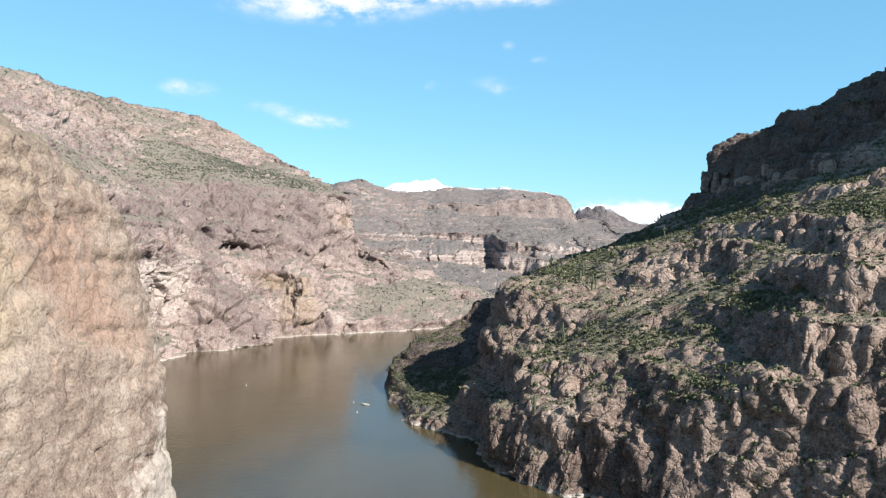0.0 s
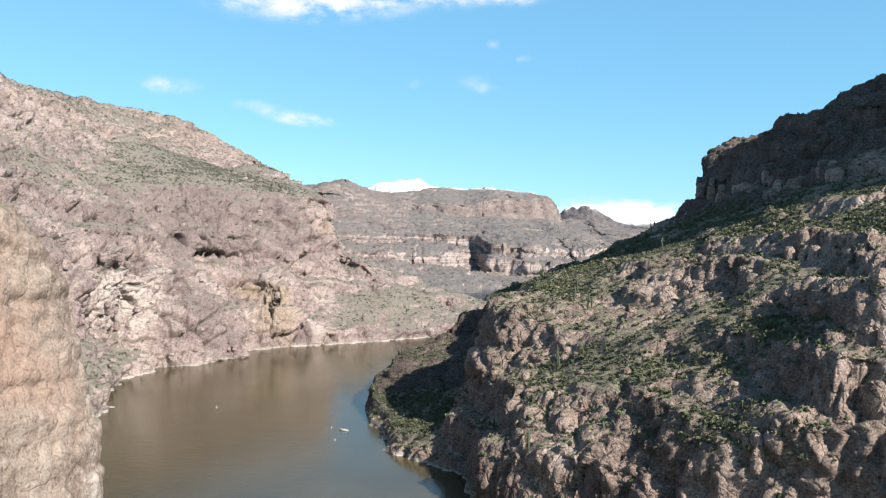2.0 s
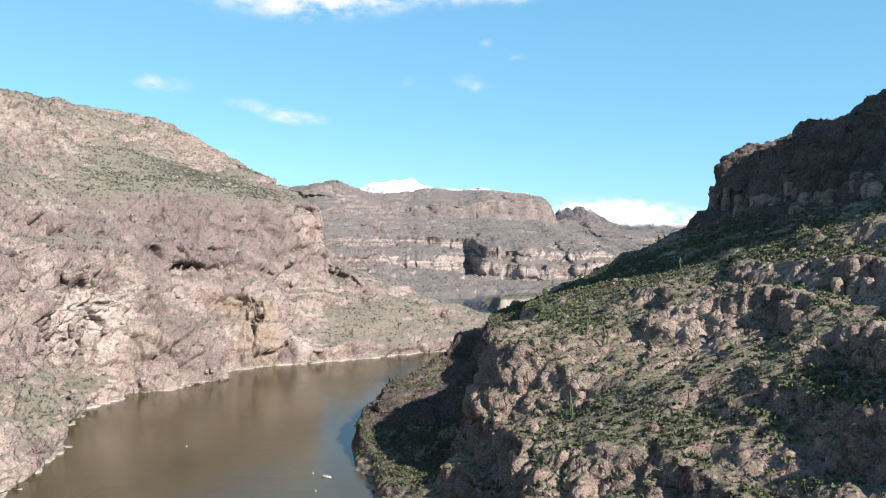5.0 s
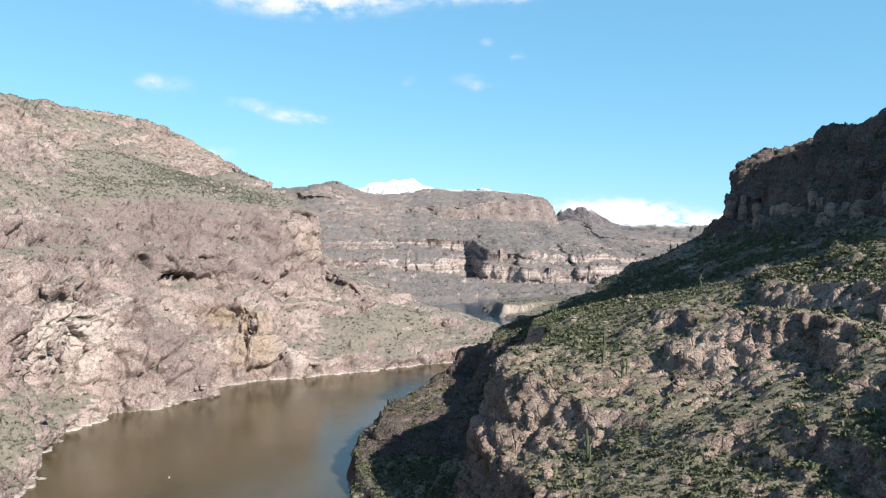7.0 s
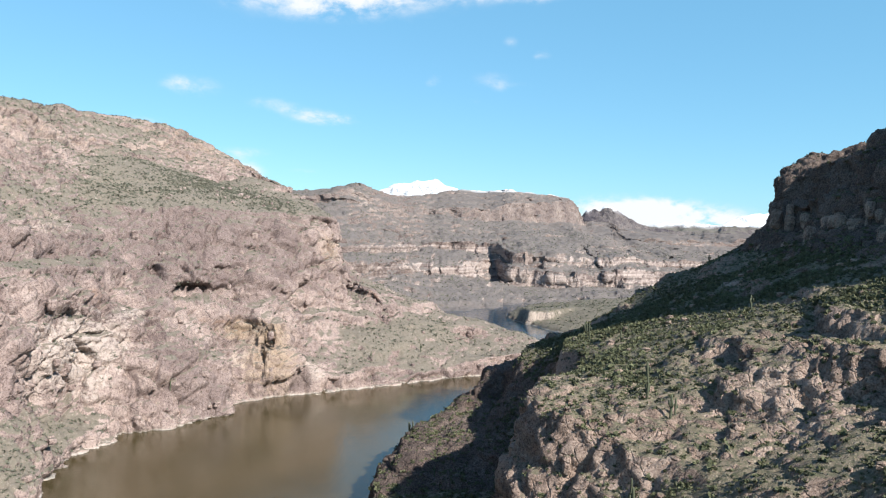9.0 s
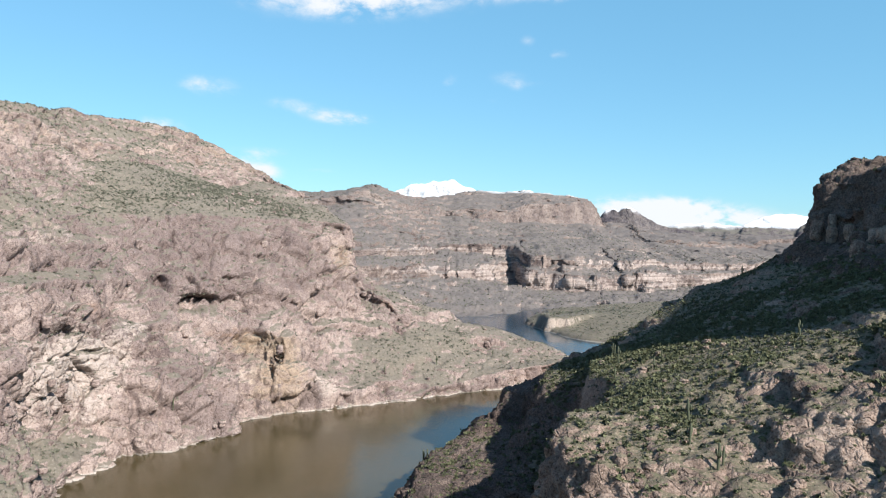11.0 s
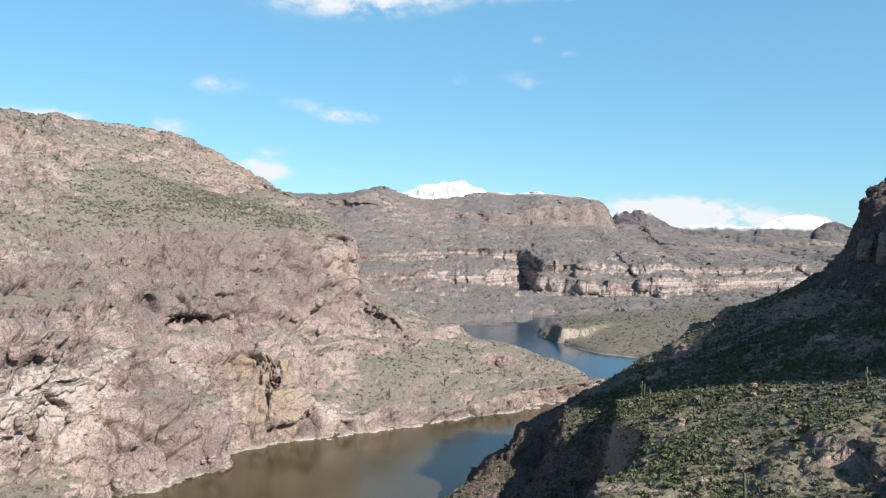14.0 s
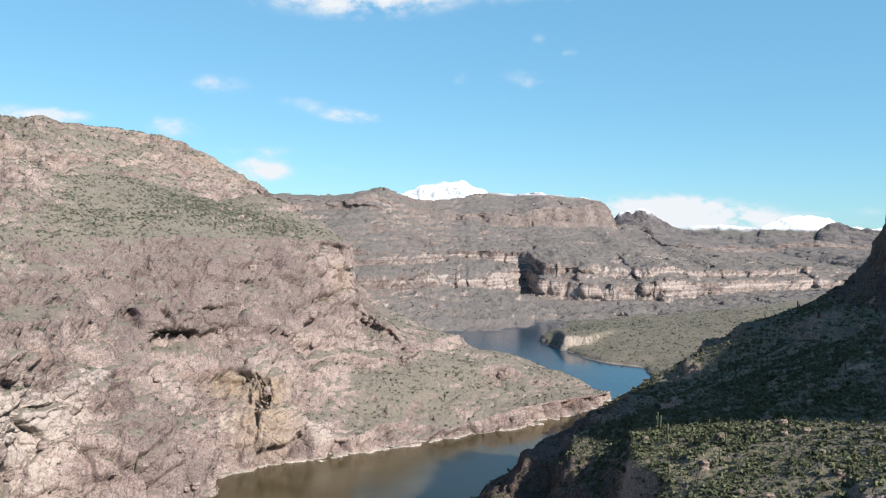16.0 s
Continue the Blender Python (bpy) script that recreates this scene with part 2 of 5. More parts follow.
    for scale in (0.55 / size, 1.5 / size):
        pebble = nt.nodes.new("ShaderNodeTexVoronoi")
        pebble.inputs["Scale"].default_value = scale
        link(nt, p, pebble.inputs["Vector"])
        grey = nt.nodes.new("ShaderNodeSeparateXYZ")
        link(nt, pebble.outputs["Color"], grey.inputs[0])
        round_stone = math_node(nt, "MULTIPLY", math_node(nt, "SUBTRACT", 1.0, smooth(nt, pebble.outputs["Distance"], 0.22, 0.42)), smooth(nt, grey.outputs[1], 0.35, 0.5))
        stones.append(round_stone)
        shade = mix_colour(nt, grey.outputs[0], tuple(0.5 * c for c in soil), tuple(min(1.0, 1.75 * c) for c in soil))
        ground = mix_colour(nt, math_node(nt, "MULTIPLY", round_stone, rubble), ground, shade)
    col = mix_colour(nt, flat, col, ground)
    if dots:
        v = nt.nodes.new("ShaderNodeTexVoronoi")
        v.inputs["Scale"].default_value = dots
        link(nt, p, v.inputs["Vector"])
        near = math_node(nt, "SUBTRACT", 1.0, smooth(nt, math_node(nt, "ADD", v.outputs["Distance"], math_node(nt, "MULTIPLY", mid, 0.35)), 0.36, 0.5))
        col = mix_colour(nt, math_node(nt, "MULTIPLY", math_node(nt, "MULTIPLY", near, flat), spots), col, (0.072, 0.074, 0.048))
    high = nt.nodes.new("ShaderNodeSeparateXYZ")
    link(nt, p, high.inputs[0])
    if ring:
        # mineral ring left by the lake's changing level
        level = math_node(nt, "ADD", high.outputs[2], math_node(nt, "MULTIPLY", math_node(nt, "SUBTRACT", mid, 0.5), 5.0))
        col = mix_colour(nt, math_node(nt, "MULTIPLY", math_node(nt, "SUBTRACT", 1.0, smooth(nt, level, 0.2, 1.6)), ring), col, (0.58, 0.55, 0.50))
    if snow:
        level = math_node(nt, "ADD", high.outputs[2], math_node(nt, "MULTIPLY", math_node(nt, "SUBTRACT", noise_node(nt, p, 0.012, 6.0, 0.65), 0.5), snow[2]))
        lying = math_node(nt, "MULTIPLY", smooth(nt, level, snow[0], snow[1]), smooth(nt, normal.outputs[2], 0.35, 0.7))
        col = mix_colour(nt, lying, col, (0.72, 0.74, 0.77))
    link(nt, col, bsdf.inputs["Base Color"])
    bsdf.inputs["Roughness"].default_value = 0.92
    bsdf.inputs["Specular IOR Level"].default_value = 0.2
    bump = nt.nodes.new("ShaderNodeBump")
    bump.inputs["Strength"].default_value, bump.inputs["Distance"].default_value = relief, 0.9 * size
    joints = []
    for scale in (0.13 / size, 0.45 / size):
        v = nt.nodes.new("ShaderNodeTexVoronoi")
        v.feature = "DISTANCE_TO_EDGE"
        v.inputs["Scale"].default_value = scale
        warp = nt.nodes.new("ShaderNodeVectorMath")
        warp.operation = "MULTIPLY_ADD"
        n = nt.nodes.new("ShaderNodeTexNoise")
        n.inputs["Scale"].default_value, n.inputs["Detail"].default_value = scale * 1.3, 4.0
        link(nt, p, n.inputs["Vector"])
        link(nt, n.outputs["Color"], warp.inputs[0])
        warp.inputs[1].default_value = (0.9 / scale,) * 3
        link(nt, stretch(nt, p, 1, 1, 0.8), warp.inputs[2])
        link(nt, warp.outputs[0], v.inputs["Vector"])
        joints.append(smooth(nt, v.outputs["Distance"], 0.0, 0.10))
    joint = math_node(nt, "ADD", math_node(nt, "MULTIPLY", joints[0], joint_depth), math_node(nt, "MULTIPLY", joints[1], 0.3))
    rough = math_node(nt, "ADD", math_node(nt, "MULTIPLY", fine, 0.7), mid)
    rough = math_node(nt, "ADD", rough, math_node(nt, "MULTIPLY", math_node(nt, "ADD", stones[0], math_node(nt, "MULTIPLY", stones[1], 0.4)), math_node(nt, "MULTIPLY", flat, 0.5 * rubble)))
    link(nt, math_node(nt, "ADD", rough, math_node(nt, "MULTIPLY", joint, math_node(nt, "MULTIPLY_ADD", flat, -0.8, 0.8))), bump.inputs["Height"])
    link(nt, bump.outputs[0], bsdf.inputs["Normal"])
    return m


MAT_LEFT = rock_material("pink_tuff", [(0.34, (0.115, 0.084, 0.079)), (0.47, (0.240, 0.183, 0.168)), (0.58, (0.330, 0.258, 0.232)), (0.72, (0.430, 0.346, 0.312))],
                         (0.460, 0.390, 0.350), (0.215, 0.187, 0.156), (0.126, 0.124, 0.098), slope=(0.74, 0.90), ring=0.45, relief=0.75, streak=0.25, varnish_and_shade=0.85, varnish_and_shade_tone=(0.168, 0.128, 0.122), pits=0.9, facets=0.16, cracks=0.55, rubble=0.6, joint_depth=0.9)
MAT_NEAR = rock_material("banded_cliff_rock", [(0.34, (0.122, 0.088, 0.071)), (0.47, (0.205, 0.152, 0.122)), (0.58, (0.268, 0.210, 0.168)), (0.70, (0.335, 0.278, 0.230))],
                         (0.391, 0.345, 0.300), (0.205, 0.170, 0.125), (0.105, 0.108, 0.068), size=0.6, slope=(0.6, 0.85), ring=0.3, relief=0.35, pits=0.45, stain_tone=0.9, streak=0.22, runs=0.14, facets=0.12, cracks=0.5)
# its near-black coat tone paints the bluff's shade over the brown rock
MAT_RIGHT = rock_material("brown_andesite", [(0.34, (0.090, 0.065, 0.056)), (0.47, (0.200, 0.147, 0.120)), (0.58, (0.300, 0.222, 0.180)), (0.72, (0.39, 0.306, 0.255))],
                          (0.386, 0.305, 0.255), (0.205, 0.172, 0.130), (0.110, 0.110, 0.070), size=0.7, slope=(0.78, 0.94), scrub_amount=0.8, ring=0.55, relief=0.8, streak=0.35, varnish_and_shade=0.85, varnish_and_shade_tone=(0.060, 0.046, 0.043), pits=0.8, dots=0.5, facets=0.18, cracks=0.6)
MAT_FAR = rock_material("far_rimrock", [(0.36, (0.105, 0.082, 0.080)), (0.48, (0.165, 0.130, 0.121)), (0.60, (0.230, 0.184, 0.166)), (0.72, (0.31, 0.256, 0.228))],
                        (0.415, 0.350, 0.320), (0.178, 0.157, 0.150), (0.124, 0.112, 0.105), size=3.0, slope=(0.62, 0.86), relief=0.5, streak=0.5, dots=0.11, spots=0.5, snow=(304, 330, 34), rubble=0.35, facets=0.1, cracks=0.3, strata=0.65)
MAT_FLATS = rock_material("scrub_flat", [(0.36, (0.119, 0.090, 0.082)), (0.48, (0.196, 0.151, 0.122)), (0.60, (0.287, 0.228, 0.184)), (0.72, (0.350, 0.281, 0.231))],
                          (0.406, 0.342, 0.292), (0.170, 0.150, 0.122), (0.112, 0.108, 0.080), size=2.0, slope=(0.55, 0.8), relief=0.5, ring=0.3, dots=0.16, spots=0.6, rubble=0.4, cracks=0.3)
MAT_SNOWY = rock_material("snowy_mountain_rock", [(0.36, (0.080, 0.076, 0.088)), (0.48, (0.136, 0.124, 0.128)), (0.60, (0.192, 0.172, 0.168)), (0.72, (0.240, 0.216, 0.200))],
                          (0.320, 0.304, 0.288), (0.144, 0.136, 0.120), (0.096, 0.096, 0.088), size=5.0, slope=(0.7, 0.9), relief=0.6, snow=(214, 244, 50), rubble=0.3)
MAT_DARK_RANGE = rock_material("dark_range_rock", [(0.36, (0.045, 0.042, 0.052)), (0.48, (0.085, 0.076, 0.085)), (0.60, (0.130, 0.114, 0.117)), (0.72, (0.19, 0.166, 0.160))],
                               (0.300, 0.270, 0.250), (0.150, 0.138, 0.124), (0.100, 0.098, 0.088), size=4.0, slope=(0.66, 0.9), relief=0.6, snow=(262, 292, 60), rubble=0.3)
MAT_PEAK = rock_material("snow_peak", [(0.36, (0.30, 0.31, 0.34)), (0.48, (0.45, 0.47, 0.50)), (0.60, (0.62, 0.64, 0.67)), (0.72, (0.72, 0.74, 0.77))],
                         (0.72, 0.74, 0.77), (0.68, 0.70, 0.73), (0.6, 0.62, 0.65), size=8.0, slope=(0.7, 0.9), relief=0.6, snow=(200, 240, 60))


def water_material():
    m, nt, bsdf = material("silty_lake_water")
    p = place(nt)
    silt = noise_node(nt, stretch(nt, p, 1, 0.6, 1), 0.012, 4.0, 0.55, 0.6)
    col = ramp(nt, silt, [(0.36, (0.050, 0.040, 0.018)), (0.52, (0.068, 0.053, 0.025)), (0.68, (0.080, 0.060, 0.030))])
    apart_p = nt.nodes.new("ShaderNodeSeparateXYZ")
    link(nt, p, apart_p.inputs[0])
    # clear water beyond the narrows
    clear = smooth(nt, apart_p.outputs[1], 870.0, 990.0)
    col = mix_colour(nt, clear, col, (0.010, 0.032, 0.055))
    link(nt, col, bsdf.inputs["Base Color"])
    bsdf.inputs["Roughness"].default_value = 0.11
    bsdf.inputs["IOR"].default_value = 1.33
    bump = nt.nodes.new("ShaderNodeBump")
    bump.inputs["Strength"].default_value, bump.inputs["Distance"].default_value = 0.45, 0.25
    ripple = math_node(nt, "ADD", noise_node(nt, stretch(nt, p, 1, 0.7, 1), 0.45, 5.0, 0.6), math_node(nt, "MULTIPLY", noise_node(nt, p, 0.04, 3.0, 0.5), 1.2))
    link(nt, ripple, bump.inputs["Height"])
    link(nt, bump.outputs[0], bsdf.inputs["Normal"])
    return m


def leaf_material(name, dark, light, rough=0.75):
    m, nt, bsdf = material(name)
    p = place(nt)
    island = nt.nodes.new("ShaderNodeNewGeometry").outputs["Random Per Island"]
    f = math_node(nt, "ADD", math_node(nt, "MULTIPLY", noise_node(nt, p, 0.22, 3.0), 0.7), math_node(nt, "MULTIPLY", island, 0.35))
    link(nt, ramp(nt, f, [(0.25, dark), (0.75, light)]), bsdf.inputs["Base Color"])
    bsdf.inputs["Roughness"].default_value = rough
    bsdf.inputs["Specular IOR Level"].default_value = 0.2
    return m


def plain_material(name, col, rough=0.5, metal=0.0, grain=0.12, scale=6.0):
    m, nt, bsdf = material(name)
    g = noise_node(nt, place(nt), scale, 5.0, 0.65)
    dark = tuple(c * (1.0 - grain * 2) for c in col)
    light = tuple(min(1.0, c * (1.0 + grain)) for c in col)
    link(nt, ramp(nt, g, [(0.3, dark), (0.7, light)]), bsdf.inputs["Base Color"])
    bsdf.inputs["Roughness"].default_value, bsdf.inputs["Metallic"].default_value = rough, metal
    return m


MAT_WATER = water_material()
LEAF_GREEN = leaf_material("desert_shrub_leaves", (0.044, 0.049, 0.027), (0.145, 0.152, 0.084))
LEAF_GREY = leaf_material("brittlebush_leaves", (0.046, 0.048, 0.035), (0.128, 0.13, 0.098))
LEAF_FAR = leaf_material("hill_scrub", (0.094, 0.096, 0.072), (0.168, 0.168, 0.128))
STEM = plain_material("dry_stems", (0.20, 0.16, 0.11), 0.9)
SAGUARO = plain_material("saguaro_skin", (0.085, 0.095, 0.055), 0.7, 0.0, 0.25, 3.0)


# ---- noise and sheets of rock ----
RNG = np.random.default_rng(7)
TABLE = RNG.random(1 << 16)


def hash_of(i, j, k, salt=0):
    h = (i * 73856093) ^ (j * 19349663) ^ (k * 83492791) ^ (salt * 2654435)
    h = h ^ (h >> 13)
    return TABLE[(h * 40503 + (h >> 7)) & 0xFFFF]


def value_noise(p, salt=0):
    """Smooth noise from -1 to 1 at the rows of p."""
    b = np.floor(p).astype(np.int64)
    f = p - b
    f = f * f * f * (f * (f * 6 - 15) + 10)
    out = 0.0
    for dx in (0, 1):
        wx = f[:, 0] if dx else 1 - f[:, 0]
        for dy in (0, 1):
            wy = wx * (f[:, 1] if dy else 1 - f[:, 1])
            for dz in (0, 1):
                out = out + wy * (f[:, 2] if dz else 1 - f[:, 2]) * hash_of(b[:, 0] + dx, b[:, 1] + dy, b[:, 2] + dz, salt)
    return out * 2 - 1


def fbm(p, octaves=4, salt=0, gain=0.5):
    out, amp, q = 0.0, 1.0, p
    for o in range(octaves):
        out = out + amp * value_noise(q, salt + o)
        q, amp = q * 2.03 + 11.7, amp * gain
    return out


def ridged(p, octaves=4, salt=0):
    out, amp, q = 0.0, 1.0, p
    for o in range(octaves):
        out = out + amp * (1 - 2 * np.abs(value_noise(q, salt + o)))
        q, amp = q * 2.07 + 5.3, amp * 0.5
    return out


def cells(p, salt=0):
    """Distance to the nearest and the second nearest cell centre, and that cell's own number."""
    b = np.floor(p - 0.5).astype(np.int64)
    first, second, own = np.full(len(p), 9.0), np.full(len(p), 9.0), np.zeros(len(p))
    for dx in (0, 1):
        for dy in (0, 1):
            for dz in (0, 1):
                i, j, k = b[:, 0] + dx, b[:, 1] + dy, b[:, 2] + dz
                cx = i + 0.15 + 0.7 * hash_of(i, j, k, salt)
                cy = j + 0.15 + 0.7 * hash_of(i, j, k, salt + 1)
                cz = k + 0.15 + 0.7 * hash_of(i, j, k, salt + 2)
                d = np.sqrt((p[:, 0] - cx) ** 2 + (p[:, 1] - cy) ** 2 + (p[:, 2] - cz) ** 2)
                near = d < first
                second = np.where(near, first, np.minimum(second, d))
                own = np.where(near, hash_of(i, j, k, salt + 3), own)
                first = np.where(near, d, first)
    return first, second, own


def step(x, lo, hi):
    x = np.clip((x - lo) / (hi - lo), 0, 1)
    return x * x * (3 - 2 * x)


def loft(sections, du, dv, soften=2):
    """A sheet through cross-sections of the land, each a row of places from the foot up: rows along, columns up."""
    s = np.array(sections, float)
    count, k, _ = s.shape
    seg = np.linalg.norm(np.diff(s, axis=1), axis=2).mean(0)
    up = np.concatenate([np.linspace(j, j + 1, max(2, int(round(seg[j] / dv))), endpoint=False) for j in range(k - 1)] + [[k - 1]])
    j = np.minimum(up.astype(int), k - 2)
    f = (up - j)[None, :, None]
    rows = s[:, j] * (1 - f) + s[:, j + 1] * f
    gap = np.linalg.norm(np.diff(s, axis=0), axis=2).mean(1)
    along = np.concatenate([np.linspace(i, i + 1, max(2, int(round(gap[i] / (du if isinstance(du, float) else du[i])))), endpoint=False) for i in range(count - 1)] + [[count - 1]])
    i = np.minimum(along.astype(int), count - 2)
    f = (along - i)[:, None, None]
    a, b, c, d = rows[np.maximum(i - 1, 0)], rows[i], rows[i + 1], rows[np.minimum(i + 2, count - 1)]
    p = 0.5 * (2 * b + (c - a) * f + (2 * a - 5 * b + 4 * c - d) * f**2 + (3 * b - a - 3 * c + d) * f**3)
    for _ in range(soften):
        p[:, 1:-1] = 0.25 * p[:, :-2] + 0.5 * p[:, 1:-1] + 0.25 * p[:, 2:]
    return p


def normals_of(p):
    n = np.cross(np.gradient(p, axis=0), np.gradient(p, axis=1))
    n /= np.linalg.norm(n, axis=2, keepdims=True) + 1e-9
    return n if n[..., 2].mean() > 0 else -n


def quads(rows, cols, flip=False):
    a = np.arange(rows * cols).reshape(rows, cols)
    f = np.stack([a[:-1, :-1], a[1:, :-1], a[1:, 1:], a[:-1, 1:]], -1).reshape(-1, 4)
    return f[:, ::-1] if flip else f


def mesh_from(name, verts, faces, mat, smooth_shade=False, masks=None):
    me = bpy.data.meshes.new(name)
    verts, faces = np.ascontiguousarray(verts, np.float32).reshape(-1, 3), np.ascontiguousarray(faces, np.int32)
    n, k = faces.shape
    me.vertices.add(len(verts))
    me.vertices.foreach_set("co", verts.ravel())
    me.loops.add(n * k)
    me.loops.foreach_set("vertex_index", faces.ravel())
    me.polygons.add(n)
    me.polygons.foreach_set("loop_start", np.arange(0, n * k, k, dtype=np.int32))
    me.polygons.foreach_set("use_smooth", np.full(n, smooth_shade))
    me.update(calc_edges=True)
    for key, values in (masks or {}).items():
        me.attributes.new(key, "FLOAT", "POINT").data.foreach_set("value", np.ascontiguousarray(values, np.float32).ravel())
    if mat:
        me.materials.append(mat)
    return me


SHEETS = {}


def land(name, p, mat, label, category, masks=None, smooth_shade=True, parent=None):
    """A sheet of land as an object; its places are kept for what grows and lies on it."""
    n = normals_of(p)
    flip = np.cross(p[1, 0] - p[0, 0], p[0, 1] - p[0, 0]) @ n[0, 0] < 0
    ob = new(name, mesh_from(name, p.reshape(-1, 3), quads(*p.shape[:2], flip=bool(flip)), mat, smooth_shade, masks))
    if parent:
        ob.parent = parent
    else:
        tagged(ob, label, category, kind="structure")
    SHEETS[name] = (p, n)
    return ob


def weather(p, big=4.0, lumps=(), blocks=(), ledges=0.0, ledge_size=6.0, fine=0.5, salt=0, keep_foot=3, gentle=0.25, tilt=(0.0, 0.0), stairs=(), gate=(0.06, 0.3), rocky=None):
    """Carves a sheet: broad swells, rounded lumps (size, depth), broken blocks (size, height, depth), ledges and fine roughness."""
    for k, (rise, strength, swing) in enumerate(stairs):
        q = p.reshape(-1, 3)
        h = (q[:, 2] + swing * fbm(q / (2.6 * rise), 3, salt + 90 + k)) / rise
        tread = h - np.floor(h)
        lift = (step(tread, 0.28, 0.72) - tread) * rise * strength * step(fbm(q / (3.2 * rise), 2, salt + 95 + k), -0.75, 0.35)
        lift = lift * step(q[:, 2], 1.0, 7.0) * (1.0 if rocky is None else rocky.ravel())
        p = p + np.array([0, 0, 1.0]) * lift.reshape(p.shape[:2])[..., None]
    n = normals_of(p)
    q = p.reshape(-1, 3)
    steep = step(1 - np.abs(n[..., 2]), *gate).ravel()
    w = gentle + (1 - gentle) * steep
    if rocky is not None:
        w = w * (0.12 + 0.88 * rocky.ravel())
    d = big * fbm(q / 42.0, 4, salt) * (0.4 + 0.6 * w)
    bent = q + 2.2 * np.stack([fbm(q / 9.0, 2, salt + 20), fbm(q / 9.0, 2, salt + 30), fbm(q / 9.0, 2, salt + 40)], 1)
    for size, depth, tall in lumps:
        f1, f2, own = cells(bent / (size, size, size * tall), salt + int(size * 7))
        swell = np.sqrt(np.clip((f2 - f1) / 0.55, 0, 1))
        d = d + w * depth * (0.95 * (swell - 0.7) + 0.8 * (own - 0.5))
    for size, tall, depth in blocks:
        f1, f2, own = cells(bent / (size, size, tall), salt + int(size * 13) + 3)
        d = d + w * depth * (1.4 * (own - 0.5) - 0.9 * (1 - step(f2 - f1, 0.0, 0.13)))
    if ledges:
        h = (q[:, 2] + tilt[0] * q[:, 0] + tilt[1] * q[:, 1] + 5.0 * fbm(q / 38.0, 3, salt + 50)) / ledge_size
        saw = h - np.floor(h)
        d = d + steep * ledges * (step(saw, 0.0, 0.75) - step(saw, 0.8, 0.98)) * (0.6 + 0.6 * fbm(q / 25.0, 2, salt + 60))
    d = d + fine * w * ridged(q / 4.0, 3, salt + 70) + 0.25 * fine * fbm(q / 1.3, 2, salt + 80)
    d = d.reshape(p.shape[:2])
    d[:, :keep_foot] *= np.linspace(0.2, 1, keep_foot)[None, :] if keep_foot else 1
    return p + n * d[..., None]


def dome(p, x, y, z, rx, ry, rz):
    """As patch(), with a flat middle and a sharper edge."""
    q = ((p - (x, y, z)) / (rx, ry, rz)) ** 2
    return np.exp(-q.sum(-1) ** 3)


def patch(p, x, y, z, rx, ry, rz):
    """How near each place of a sheet lies to the middle of a patch, from 0 to 1."""
    q = ((p - (x, y, z)) / (rx, ry, rz)) ** 2
    return np.exp(-q.sum(-1))


# ---- the lake ----
def lake():
    xs = np.array([-2600, -900, -300, -100, 100, 300, 900, 2600], float)
    ys = np.array([-900, -200, 100, 300, 500, 700, 900, 1200, 1600, 2600], float)
    p = np.stack(np.meshgrid(xs, ys, indexing="ij") + [np.zeros((8, 10))], -1)
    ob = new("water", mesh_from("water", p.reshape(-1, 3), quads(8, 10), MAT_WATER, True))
    tagged(ob, "brown silty lake water, blue and clear beyond the narrows", "lake", kind="structure")


lake()


def lake_bed():
    r = np.array([0, 300, 800, 1600, 2600, 4900], float)
    a = np.linspace(0, 2 * np.pi, 49)
    p = np.stack([r[:, None] * np.cos(a), 600 + r[:, None] * np.sin(a), np.full((6, 49), -8.0) - 0.002 * r[:, None]], -1)
    ob = new("ground", mesh_from("ground", p.reshape(-1, 3), quads(6, 49, True), MAT_FLATS, True))
    tagged(ob, "brown stony ground that runs under the lake to the horizon", "ground", kind="structure")


lake_bed()

# ---- the near cliff ----
NEAR_CLIFF = [
    [(-118, 30, -4), (-120, 30, 30), (-123, 31, 62), (-128, 32, 96), (-150, 38, 112), (-230, 60, 150)],
    [(-94, 80, -4), (-97, 81, 30), (-99, 82, 62), (-104, 84, 104), (-125, 95, 116), (-215, 130, 150)],
    [(-78, 130, -4), (-80, 131, 28), (-82, 132, 62), (-87, 134, 106), (-107, 150, 117), (-205, 190, 158)],
    [(-66, 160, -4), (-70, 161, 28), (-74, 162, 60), (-81, 165, 99), (-100, 180, 110), (-200, 230, 150)],
    [(-63, 182, -4), (-66, 182, 28), (-69, 182, 56), (-76, 184, 87), (-97, 200, 100), (-195, 260, 138)],
    [(-67, 197, -4), (-70, 197, 26), (-73, 197, 52), (-80, 197, 77), (-100, 212, 92), (-195, 290, 130)],
    [(-92, 205, -4), (-94, 206, 24), (-96, 207, 48), (-100, 209, 69), (-118, 228, 84), (-200, 310, 122)],
    [(-118, 235, -4), (-120, 238, 20), (-124, 242, 42), (-130, 250, 60), (-148, 275, 80), (-215, 330, 115)],
    [(-140, 300, -4), (-146, 306, 16), (-153, 312, 36), (-163, 320, 55), (-185, 335, 80), (-235, 350, 118)],
]
